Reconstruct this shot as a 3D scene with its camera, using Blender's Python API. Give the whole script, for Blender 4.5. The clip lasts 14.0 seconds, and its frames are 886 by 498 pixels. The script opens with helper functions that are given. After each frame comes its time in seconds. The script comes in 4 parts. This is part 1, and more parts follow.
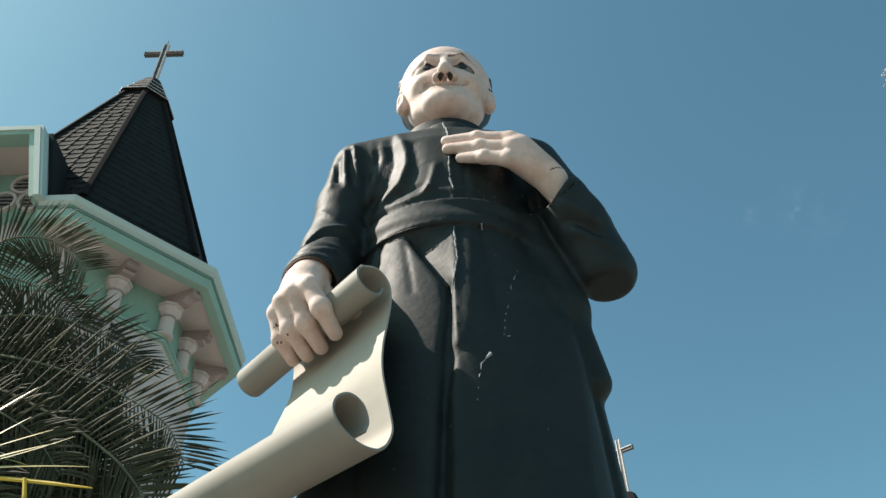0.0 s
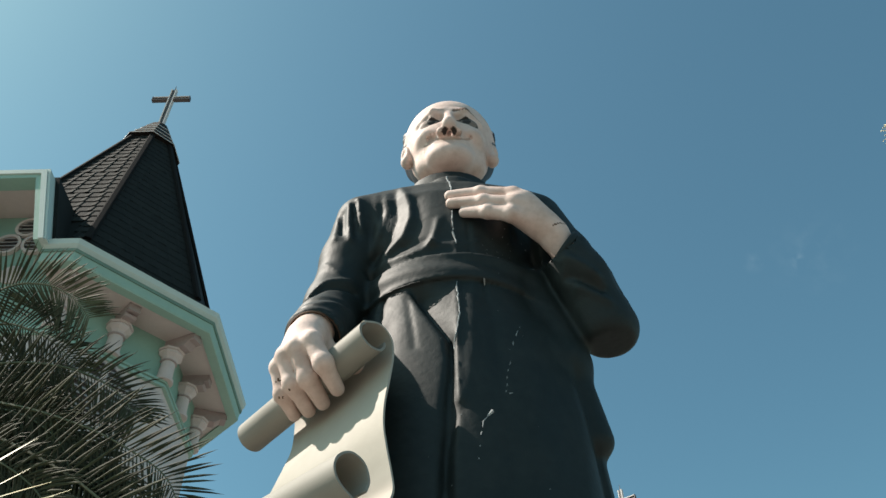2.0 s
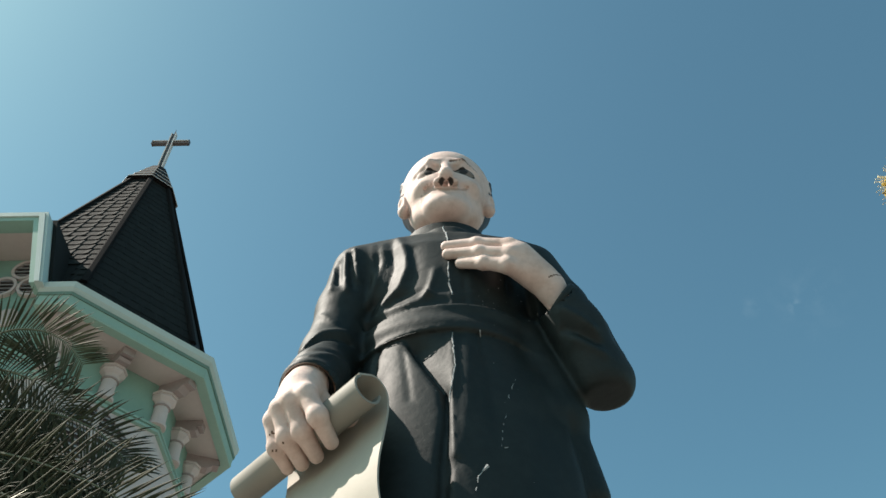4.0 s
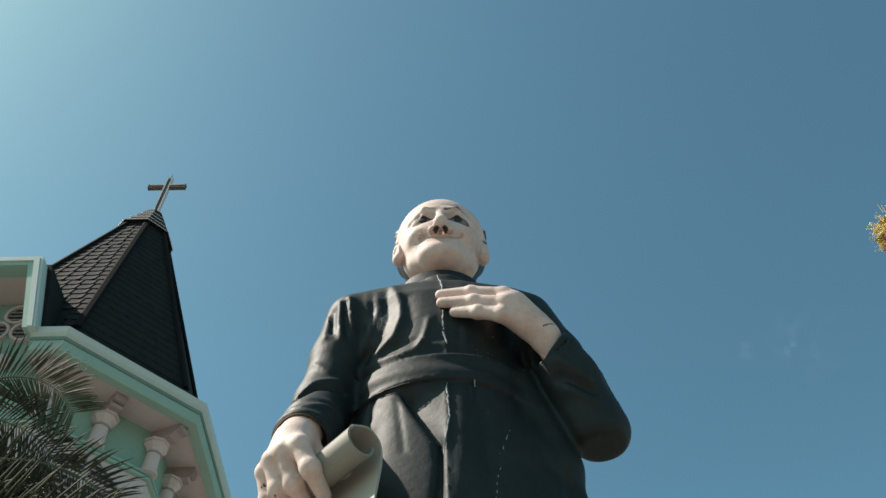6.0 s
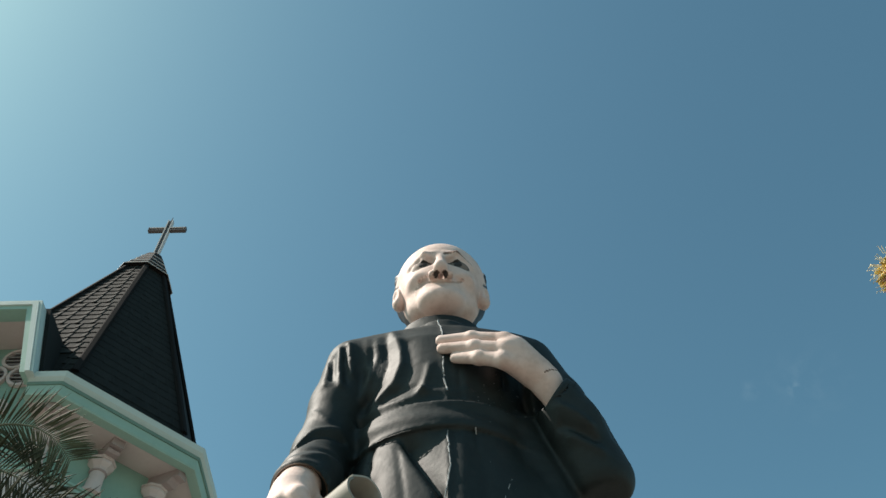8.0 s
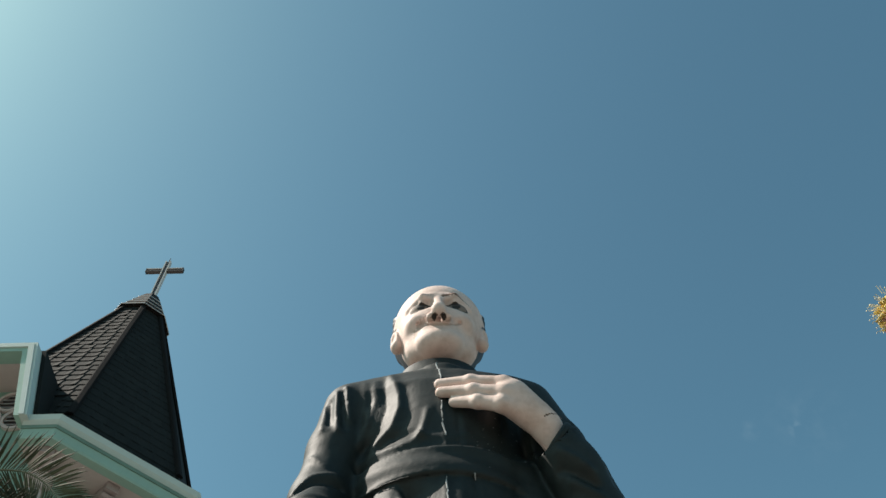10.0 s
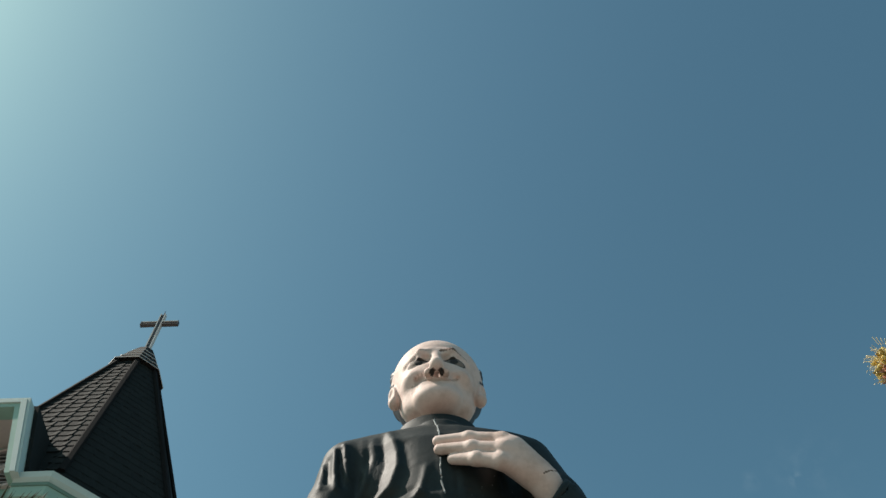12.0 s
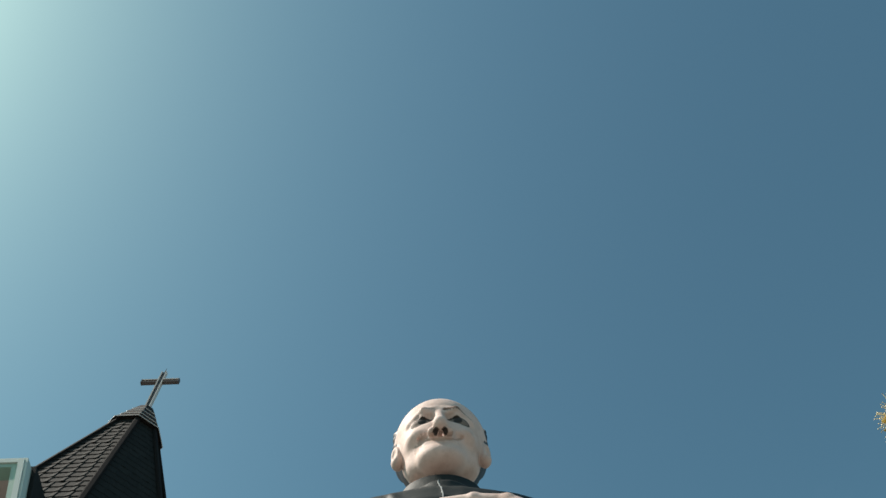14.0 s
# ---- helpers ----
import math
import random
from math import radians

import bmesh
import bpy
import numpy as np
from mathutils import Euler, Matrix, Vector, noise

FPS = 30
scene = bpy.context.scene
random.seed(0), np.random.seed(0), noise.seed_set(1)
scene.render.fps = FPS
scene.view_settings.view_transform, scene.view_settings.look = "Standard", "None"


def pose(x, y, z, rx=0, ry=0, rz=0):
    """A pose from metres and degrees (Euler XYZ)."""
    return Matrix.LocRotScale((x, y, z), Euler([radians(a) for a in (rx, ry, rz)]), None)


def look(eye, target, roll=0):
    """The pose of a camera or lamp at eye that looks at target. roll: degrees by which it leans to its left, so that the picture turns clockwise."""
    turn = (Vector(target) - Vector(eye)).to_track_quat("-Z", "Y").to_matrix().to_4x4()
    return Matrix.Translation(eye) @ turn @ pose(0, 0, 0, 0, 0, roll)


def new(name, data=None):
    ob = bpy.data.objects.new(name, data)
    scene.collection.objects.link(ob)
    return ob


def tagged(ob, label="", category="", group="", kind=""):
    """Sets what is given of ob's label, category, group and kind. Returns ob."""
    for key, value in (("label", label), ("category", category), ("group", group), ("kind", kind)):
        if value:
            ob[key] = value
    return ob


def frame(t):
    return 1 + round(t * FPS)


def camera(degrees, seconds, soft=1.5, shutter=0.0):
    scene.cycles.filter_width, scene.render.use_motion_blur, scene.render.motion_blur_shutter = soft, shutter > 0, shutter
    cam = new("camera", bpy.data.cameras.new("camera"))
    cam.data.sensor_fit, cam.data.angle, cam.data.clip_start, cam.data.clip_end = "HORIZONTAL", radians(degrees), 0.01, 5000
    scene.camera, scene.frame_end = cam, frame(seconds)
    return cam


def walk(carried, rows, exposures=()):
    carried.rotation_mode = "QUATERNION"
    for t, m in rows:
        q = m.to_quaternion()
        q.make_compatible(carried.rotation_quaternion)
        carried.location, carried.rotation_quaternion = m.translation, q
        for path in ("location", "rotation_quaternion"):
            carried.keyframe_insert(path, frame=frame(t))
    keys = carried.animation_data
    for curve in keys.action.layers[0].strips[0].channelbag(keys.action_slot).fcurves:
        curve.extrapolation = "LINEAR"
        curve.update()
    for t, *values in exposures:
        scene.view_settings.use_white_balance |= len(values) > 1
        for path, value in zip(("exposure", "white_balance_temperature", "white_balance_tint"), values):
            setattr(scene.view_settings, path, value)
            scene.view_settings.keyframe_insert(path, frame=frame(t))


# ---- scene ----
cam = camera(55.7, 14.0)
PATH = [
    (0, (-0.069, -0.167, 1.562), (-0.073, 1.27, 2.953), -1.8),
    (0.5, (-0.07, -0.178, 1.567), (-0.076, 1.241, 2.976), -1.6),
    (1, (-0.068, -0.192, 1.573), (-0.077, 1.207, 3.002), -1.5),
    (1.5, (-0.072, -0.199, 1.581), (-0.08, 1.182, 3.028), -1.3),
    (2, (-0.071, -0.213, 1.582), (-0.077, 1.149, 3.046), -1.2),
    (2.5, (-0.07, -0.219, 1.591), (-0.073, 1.126, 3.072), -1.1),
    (3, (-0.07, -0.228, 1.594), (-0.07, 1.097, 3.093), -1.1),
    (5.5, (-0.061, -0.266, 1.61), (-0.05, 0.96, 3.189), -1.4),
    (6, (-0.061, -0.272, 1.611), (-0.045, 0.934, 3.207), -1.6),
    (6.5, (-0.063, -0.278, 1.61), (-0.044, 0.91, 3.219), -1.8),
    (7, (-0.058, -0.279, 1.626), (-0.04, 0.89, 3.248), -2.0),
    (7.5, (-0.061, -0.285, 1.624), (-0.042, 0.865, 3.26), -2.0),
    (8, (-0.061, -0.282, 1.635), (-0.043, 0.845, 3.287), -2.0),
    (10.5, (-0.064, -0.298, 1.652), (-0.035, 0.726, 3.369), -2.9),
    (11, (-0.068, -0.321, 1.638), (-0.036, 0.675, 3.372), -3.2),
    (11.5, (-0.069, -0.309, 1.654), (-0.034, 0.661, 3.403), -3.3),
    (12, (-0.073, -0.326, 1.645), (-0.033, 0.619, 3.407), -3.8),
    (12.5, (-0.07, -0.319, 1.65), (-0.029, 0.599, 3.427), -3.8),
    (13, (-0.066, -0.321, 1.661), (-0.024, 0.57, 3.452), -4.2),
    (13.5, (-0.07, -0.327, 1.655), (-0.029, 0.535, 3.459), -4.2),
    (14, (-0.076, -0.319, 1.67), (-0.038, 0.507, 3.491), -4.2),
]
walk(cam, [(t, look(eye, target, roll)) for t, eye, target, roll in PATH],
     exposures=((0.0, 0.71), (1.0, 0.67), (2.0, 0.60), (2.5, 0.61), (3.0, 0.68), (5.5, 0.56), (6.5, 0.49), (7.5, 0.53), (8.0, 0.53),
                (10.5, 0.49), (11.0, 0.50), (11.5, 0.36), (12.0, 0.28), (12.5, 0.38), (13.0, 0.42), (13.5, 0.40), (14.0, 0.30)))

# ---- light ----
SUN_TURN, SUN_HEIGHT = 5.0, 49.0          # degrees from the west wall towards the front, and above the horizon
to_sun = Vector((-math.cos(radians(SUN_TURN)) * math.cos(radians(SUN_HEIGHT)),
                 -math.sin(radians(SUN_TURN)) * math.cos(radians(SUN_HEIGHT)), math.sin(radians(SUN_HEIGHT))))
world = bpy.data.worlds.new("world")
scene.world = world
world.use_nodes = True
wn = world.node_tree
sky = wn.nodes.new("ShaderNodeTexSky")
sky.sky_type, sky.sun_disc = "NISHITA", False
sky.sun_elevation = radians(SUN_HEIGHT)
sky.sun_rotation = math.atan2(to_sun.x, to_sun.y)
sky.altitude, sky.air_density, sky.dust_density, sky.ozone_density = 20, 1.0, 1.4, 1.0
back = wn.nodes["Background"]
back.inputs["Strength"].default_value = 0.10
tint = wn.nodes.new("ShaderNodeMix")                # haze of a humid noon: the blue turned towards cyan
tint.data_type, tint.blend_type = "RGBA", "MULTIPLY"
tint.inputs["Factor"].default_value = 1.0
tint.inputs["B"].default_value = (0.69, 1.035, 0.885, 1)
wn.links.new(sky.outputs[0], tint.inputs["A"])
# two faint wisps of cloud
way = wn.nodes.new("ShaderNodeTexCoord")
puff = wn.nodes.new("ShaderNodeTexNoise")
puff.inputs["Scale"].default_value, puff.inputs["Detail"].default_value = 55, 6
wn.links.new(way.outputs["Generated"], puff.inputs["Vector"])
colour = tint.outputs["Result"]
for heading, size, strength in (((0.388, 0.644, 0.660), 0.012, 0.22), ((0.344, 0.656, 0.671), 0.016, 0.10), ((0.400, 0.635, 0.662), 0.06, 0.05)):
    far_off = wn.nodes.new("ShaderNodeVectorMath")
    far_off.operation = "DISTANCE"
    far_off.inputs[1].default_value = heading
    wn.links.new(way.outputs["Generated"], far_off.inputs[0])
    near_by = wn.nodes.new("ShaderNodeMapRange")
    near_by.interpolation_type = "SMOOTHSTEP"
    near_by.inputs[1].default_value, near_by.inputs[2].default_value = 0.0, size
    near_by.inputs[3].default_value, near_by.inputs[4].default_value = 1.0, 0.0
    wn.links.new(far_off.outputs["Value"], near_by.inputs[0])
    ragged = wn.nodes.new("ShaderNodeMapRange")
    ragged.inputs[1].default_value, ragged.inputs[2].default_value, ragged.inputs[4].default_value = 0.42, 0.75, strength
    wn.links.new(puff.outputs[0], ragged.inputs[0])
    share = wn.nodes.new("ShaderNodeMath")
    share.operation = "MULTIPLY"
    wn.links.new(near_by.outputs[0], share.inputs[0])
    wn.links.new(ragged.outputs[0], share.inputs[1])
    wisp = wn.nodes.new("ShaderNodeMix")
    wisp.data_type = "RGBA"
    wisp.inputs["B"].default_value = (3.6, 4.6, 5.0, 1)
    wn.links.new(share.outputs[0], wisp.inputs["Factor"])
    wn.links.new(colour, wisp.inputs["A"])
    colour = wisp.outputs["Result"]
wn.links.new(colour, back.inputs["Color"])
sun = new("sun", bpy.data.lights.new("sun", "SUN"))
sun.data.energy, sun.data.angle, sun.data.color = 5.0, radians(0.53), (1.0, 0.90, 0.80)
sun.matrix_world = look(to_sun * 60, (0, 0, 0))


# ---- materials ----
def material(name, base, rough=0.6, metal=0.0, grain=30.0, spread=0.12, stain=1.5, stain_to=None, stain_amount=0.3,
             bump=0.15, depth=0.004, random_spread=0.0, coat=0.0, island=0.0, specular=0.5):
    """Base colour with fine grain, broad stains and fine relief, in metres of the object's own space."""
    m = bpy.data.materials.new(name)
    m.use_nodes = True
    t = m.node_tree
    n, link = t.nodes, t.links.new
    p = n["Principled BSDF"]
    co = n.new("ShaderNodeTexCoord")
    fine, broad = n.new("ShaderNodeTexNoise"), n.new("ShaderNodeTexNoise")
    fine.inputs["Scale"].default_value, fine.inputs["Detail"].default_value = grain, 5
    broad.inputs["Scale"].default_value, broad.inputs["Detail"].default_value = stain, 6
    broad.inputs["Roughness"].default_value = 0.65
    link(co.outputs["Object"], fine.inputs["Vector"])
    link(co.outputs["Object"], broad.inputs["Vector"])
    ramp = n.new("ShaderNodeMapRange")
    ramp.inputs[1].default_value, ramp.inputs[2].default_value = 0.45, 0.72
    ramp.inputs[4].default_value = stain_amount
    link(broad.outputs[0], ramp.inputs[0])
    mix = n.new("ShaderNodeMix")
    mix.data_type = "RGBA"
    mix.inputs["A"].default_value = (*base, 1)
    mix.inputs["B"].default_value = (*(stain_to or [c * 0.6 for c in base]), 1)
    link(ramp.outputs[0], mix.inputs["Factor"])
    hsv = n.new("ShaderNodeHueSaturation")
    value = n.new("ShaderNodeMapRange")
    value.inputs[3].default_value, value.inputs[4].default_value = 1 - spread, 1 + spread
    link(fine.outputs[0], value.inputs[0])
    last = value.outputs[0]
    for amount, node, slot in ((random_spread, "ShaderNodeObjectInfo", "Random"), (island, "ShaderNodeNewGeometry", "Random Per Island")):
        if amount:
            info = n.new(node)
            rr = n.new("ShaderNodeMapRange")
            rr.inputs[3].default_value, rr.inputs[4].default_value = 1 - amount, 1 + amount
            link(info.outputs[slot], rr.inputs[0])
            mul = n.new("ShaderNodeMath")
            mul.operation = "MULTIPLY"
            link(last, mul.inputs[0])
            link(rr.outputs[0], mul.inputs[1])
            last = mul.outputs[0]
    link(last, hsv.inputs["Value"])
    link(mix.outputs["Result"], hsv.inputs["Color"])
    link(hsv.outputs[0], p.inputs["Base Color"])
    rm = n.new("ShaderNodeMapRange")
    rm.inputs[3].default_value, rm.inputs[4].default_value = max(0.02, rough - 0.1), min(1, rough + 0.12)
    link(broad.outputs[0], rm.inputs[0])
    link(rm.outputs[0], p.inputs["Roughness"])
    p.inputs["Metallic"].default_value = metal
    p.inputs["Coat Weight"].default_value = coat
    p.inputs["Specular IOR Level"].default_value = specular
    if bump:
        b = n.new("ShaderNodeBump")
        b.inputs["Strength"].default_value, b.inputs["Distance"].default_value = bump, depth
        link(fine.outputs[0], b.inputs["Height"])
        link(b.outputs[0], p.inputs["Normal"])
    return m


BLACK = material("black_robe_paint", (0.0075, 0.0120, 0.0115), 0.60, grain=26, spread=0.4, stain=5.0,
                 stain_to=(0.022, 0.027, 0.026), stain_amount=0.5, bump=0.5, depth=0.005, specular=0.37)
SKIN = material("flesh_paint", (0.66, 0.505, 0.45), 0.65, grain=35, spread=0.08, stain=9.0,
                stain_to=(0.44, 0.30, 0.245), stain_amount=0.75, bump=0.6, depth=0.004)
HAIR = material("hair_paint", (0.02, 0.02, 0.024), 0.6, grain=40, bump=0.6)
EYE_DARK = material("eye_paint", (0.022, 0.015, 0.012), 0.6)
EYE_WHITE = material("eye_white_paint", (0.21, 0.165, 0.14), 0.75)
BROW = material("brow_paint", (0.16, 0.095, 0.07), 0.7, grain=60, spread=0.3)
# also colours the left brow and the painted shade in the cheek fold
LIP = material("lip_brow_and_fold_shade_paint", (0.47, 0.335, 0.28), 0.65, grain=40)
DIRT = material("dirt_crust", (0.10, 0.055, 0.035), 0.9)
PAPER = material("parchment_paint", (0.40, 0.365, 0.31), 0.7, grain=18, spread=0.06, stain=2.2,
                 stain_to=(0.35, 0.315, 0.26), stain_amount=0.45, bump=0.25, depth=0.004)
# parchment colour darkened to stand in for the shade on the rolls
ROLL_SHADE = material("shaded_scroll_roll_paint", (0.27, 0.25, 0.215), 0.7, grain=16, spread=0.12, stain=4.0,
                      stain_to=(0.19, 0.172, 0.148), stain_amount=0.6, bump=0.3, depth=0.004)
CHALK = material("pale_crack", (0.32, 0.33, 0.33), 0.8)
MINT = material("mint_wall_paint", (0.24, 0.38, 0.31), 0.7, grain=14, spread=0.06, stain=0.9,
                stain_to=(0.20, 0.36, 0.30), stain_amount=0.5, bump=0.2)
MINT_TRIM = material("pale_mint_trim_paint", (0.30, 0.455, 0.38), 0.6, grain=14, spread=0.06, stain=1.6,
                     stain_to=(0.25, 0.37, 0.31), stain_amount=0.5, bump=0.15)
MINT_PALE = material("white_mint_paint", (0.50, 0.58, 0.54), 0.6, grain=14, spread=0.05, stain=1.8,
                     stain_to=(0.50, 0.58, 0.54), stain_amount=0.5, bump=0.15)
MINT_DARK = material("dark_mint_paint", (0.15, 0.25, 0.20), 0.7, stain_to=(0.10, 0.16, 0.14), stain_amount=0.5)
BEIGE = material("beige_pink_plaster", (0.61, 0.515, 0.485), 0.8, grain=12, spread=0.06, stain=0.8,
                 stain_to=(0.52, 0.435, 0.41), stain_amount=0.5, bump=0.25)
BEIGE_DARK = material("beige_trim_paint", (0.36, 0.29, 0.275), 0.75, grain=16, stain_to=(0.36, 0.27, 0.26), stain_amount=0.5)
TILE = material("dark_roof_tile", (0.0115, 0.0132, 0.0122), 0.9, grain=25, spread=0.2, stain=2.0,
                stain_to=(0.027, 0.026, 0.025), stain_amount=0.4, bump=0.4, random_spread=0.15, island=0.1, specular=0.22)
RIDGE = material("ridge_cap_metal", (0.013, 0.012, 0.012), 0.9, grain=20, stain_to=(0.02, 0.019, 0.018), specular=0.1)
CAP = material("weathered_cap_metal", (0.022, 0.019, 0.018), 0.85, grain=20, spread=0.2, stain=4,
               stain_to=(0.06, 0.05, 0.048), stain_amount=0.5, specular=0.2)
PALE_METAL = material("pale_cross_metal", (0.55, 0.52, 0.50), 0.5, grain=20, stain=4, stain_to=(0.38, 0.36, 0.35))
DARK_METAL = material("dark_cross_metal", (0.06, 0.05, 0.05), 0.5)
LOUVRE = material("grey_louvre_paint", (0.34, 0.31, 0.30), 0.7, stain_to=(0.2, 0.18, 0.18))
# dark sheet that stands in for the shaded hollow behind slats
VOID = material("louvre_shade_board", (0.10, 0.09, 0.09), 0.9)
LEAF = material("palm_leaf", (0.040, 0.045, 0.027), 0.7, grain=12, spread=0.2, stain=3, stain_to=(0.065, 0.068, 0.03),
                stain_amount=0.6, bump=0.1, island=0.35, specular=0.2)
LEAF_PALE = material("pale_palm_leaf", (0.055, 0.062, 0.035), 0.7, grain=12, spread=0.2, stain=3, stain_to=(0.12, 0.11, 0.055),
                     stain_amount=0.6, bump=0.1, island=0.35, specular=0.2)
STALK = material("palm_stalk", (0.10, 0.11, 0.055), 0.6, grain=20)
TRUNK = material("palm_bark", (0.12, 0.09, 0.065), 0.9, grain=15, spread=0.3, bump=0.8, depth=0.02)
STRAP = material("yellow_green_leaf", (0.27, 0.26, 0.075), 0.5, grain=10, spread=0.15, stain=4, stain_to=(0.50, 0.33, 0.05),
                 stain_amount=0.7, island=0.25)
STRAP_YELLOW = material("dying_yellow_leaf", (0.62, 0.42, 0.03), 0.5, grain=14, spread=0.15)
FLOWER = material("yellow_flower", (0.50, 0.36, 0.09), 0.6, grain=40, spread=0.25, island=0.4)
FLOWER_OLD = material("withered_flower", (0.36, 0.17, 0.10), 0.8, grain=40, spread=0.25, island=0.4)
STAMEN = material("pale_stamen", (0.75, 0.66, 0.42), 0.6, island=0.2)
PAVING = material("worn_grey_paving", (0.19, 0.18, 0.162), 0.9, grain=3, stain=0.15, stain_to=(0.14, 0.132, 0.115),
                  stain_amount=0.6, bump=0.3)
STONE = material("plinth_stone", (0.42, 0.40, 0.37), 0.8, grain=9, bump=0.3)


# ---- mesh helpers ----
def part(name, bm, mat, parent=None, label="", smooth=False):
    """Links a bmesh as one mesh object, under parent where there is one."""
    me = bpy.data.meshes.new(name)
    bm.normal_update()
    bm.to_mesh(me)
    bm.free()
    for m in (mat if isinstance(mat, (list, tuple)) else [mat]):
        me.materials.append(m)
    if smooth:
        me.polygons.foreach_set("use_smooth", [True] * len(me.polygons))
    ob = new(name, me)
    ob.parent = parent
    if label:
        ob["label"] = label
    return ob


def thing(name, at, label, category, group="", kind=""):
    ob = new(name)
    ob.location = at
    bpy.context.view_layer.update()
    return tagged(ob, label, category, group, kind)


def under(ob, parent):
    """Parents ob, built in world coordinates, to a thing at its own place."""
    ob.parent = parent
    ob.matrix_parent_inverse = Matrix.Translation(parent.location).inverted()
    return ob


def box(bm, x0, x1, y0, y1, z0, z1):
    v = [bm.verts.new((x, y, z)) for x in (x0, x1) for y in (y0, y1) for z in (z0, z1)]
    for f in ((0, 1, 3, 2), (4, 6, 7, 5), (0, 4, 5, 1), (2, 3, 7, 6), (0, 2, 6, 4), (1, 5, 7, 3)):
        bm.faces.new([v[i] for i in f])
    return v


def rings(bm, loops, cap=True, close=True):
    """Joins loops of points, each with as many points as the first."""
    rows = [[bm.verts.new(p) for p in loop] for loop in loops]
    n = len(rows[0])
    for a, b in zip(rows, rows[1:]):
        for i in range(n if close else n - 1):
            j = (i + 1) % n
            bm.faces.new((a[i], a[j], b[j], b[i]))
    if cap:
        bm.faces.new(rows[0][::-1])
        bm.faces.new(rows[-1])
    return rows


def tube(bm, pts, radii, sides=8, cap=True):
    pts = [Vector(p) for p in pts]
    loops = []
    for i, p in enumerate(pts):
        d = (pts[min(i + 1, len(pts) - 1)] - pts[max(i - 1, 0)]).normalized()
        q = d.to_track_quat("Z", "Y")
        r = radii[i] if isinstance(radii, (list, tuple)) else radii
        loops.append([p + q @ Vector((r * math.cos(2 * math.pi * k / sides), r * math.sin(2 * math.pi * k / sides), 0)) for k in range(sides)])
    rings(bm, loops, cap)


# ---- ground ----
bm = bmesh.new()
box(bm, -1500, 1500, -1500, 1500, -0.5, 0)
tagged(part("ground", bm, PAVING), "grey worn concrete forecourt before the church", "ground", kind="structure")


# ---- church tower ----
AX, AY = -6.757, 11.064
TURN8 = 22.5


def octagon(r, z, cx=AX, cy=AY):
    return [Vector((cx + r * math.cos(radians(TURN8 + 45 * k)), cy + r * math.sin(radians(TURN8 + 45 * k)), z)) for k in range(8)]


tower = thing("church_tower", (AX, AY, 0), "eight-sided mint green church tower with a dark tiled spire", "church tower")


def tpart(name, bm, mat, label="", parent=None, smooth=False):
    ob = part(name, bm, mat, None, label, smooth)
    if parent is None:
        return under(ob, tower)
    ob.parent = parent
    return ob


WALL_R, LEDGE, SOFFIT = 2.36, 9.78, 10.60
bm = bmesh.new()
rings(bm, [octagon(WALL_R + 0.06, 0), octagon(WALL_R + 0.06, LEDGE - 0.1)])
tpart("lower_wall", bm, BEIGE, "beige-pink plastered lower wall")
bm = bmesh.new()
rings(bm, [octagon(WALL_R + 0.05, LEDGE - 0.1), octagon(WALL_R + 0.12, LEDGE - 0.09), octagon(WALL_R + 0.12, LEDGE - 0.045),
           octagon(WALL_R + 0.09, LEDGE - 0.04), octagon(WALL_R + 0.09, LEDGE - 0.02), octagon(WALL_R + 0.13, LEDGE - 0.015), octagon(WALL_R + 0.13, LEDGE + 0.02)])
tpart("belt_course", bm, MINT_TRIM, "pale mint moulded belt course")
bm = bmesh.new()
rings(bm, [octagon(WALL_R, LEDGE), octagon(WALL_R, SOFFIT + 0.02)])
tpart("upper_wall", bm, MINT, "mint green painted upper wall")


def eave_run(name, mat, profile, label):
    """A moulding along the eave: profile of (radius, height); it stops at both sides of the front dormer."""
    bm = bmesh.new()
    loops = []
    for k in range(-1, 8):
        row = []
        for r, z in profile:
            a = octagon(r, z)
            if k == -1:
                p = a[6].copy()
                p.x = AX + 0.69
            elif k == 7:
                p = a[5].copy()
                p.x = AX - 1.05
            else:
                p = a[(6 + k) % 8]
            row.append(p)
        loops.append(row)
    rings(bm, loops)
    bmesh.ops.recalc_face_normals(bm, faces=bm.faces)
    tpart(name, bm, mat, label)


eave_run("soffit", BEIGE, [(WALL_R - 0.1, SOFFIT + 0.06), (WALL_R - 0.1, SOFFIT), (2.928, SOFFIT), (2.928, SOFFIT + 0.06)], "beige boarded soffit under the eave")
eave_run("fascia", MINT_TRIM, [(2.93, 10.565), (3.10, 10.565), (3.115, 10.60), (3.105, 10.61), (3.12, 10.74), (2.93, 10.74)], "pale mint fascia board")
# darker bead that draws a line between fascia and gutter
eave_run("fascia_bead", MINT_DARK, [(2.94, 10.742), (3.14, 10.742), (3.15, 10.79), (2.94, 10.79)], "darker mint bead")
eave_run("gutter", MINT_PALE, [(2.93, 10.792), (3.14, 10.792), (3.16, 10.81), (3.14, 10.83), (3.18, 10.87), (3.20, 10.96), (3.14, 10.97), (3.10, 10.90), (2.93, 10.90)], "whitish mint moulded gutter")

# spire
SP0, SP1 = (2.92, 10.88), (0.58, 17.15)
bm = bmesh.new()
low = [bm.verts.new(p) for p in octagon(SP0[0] - 0.05, SP0[1])]
top = [bm.verts.new(p) for p in octagon(SP1[0] - 0.05, SP1[1])]
bm.faces.new(top)
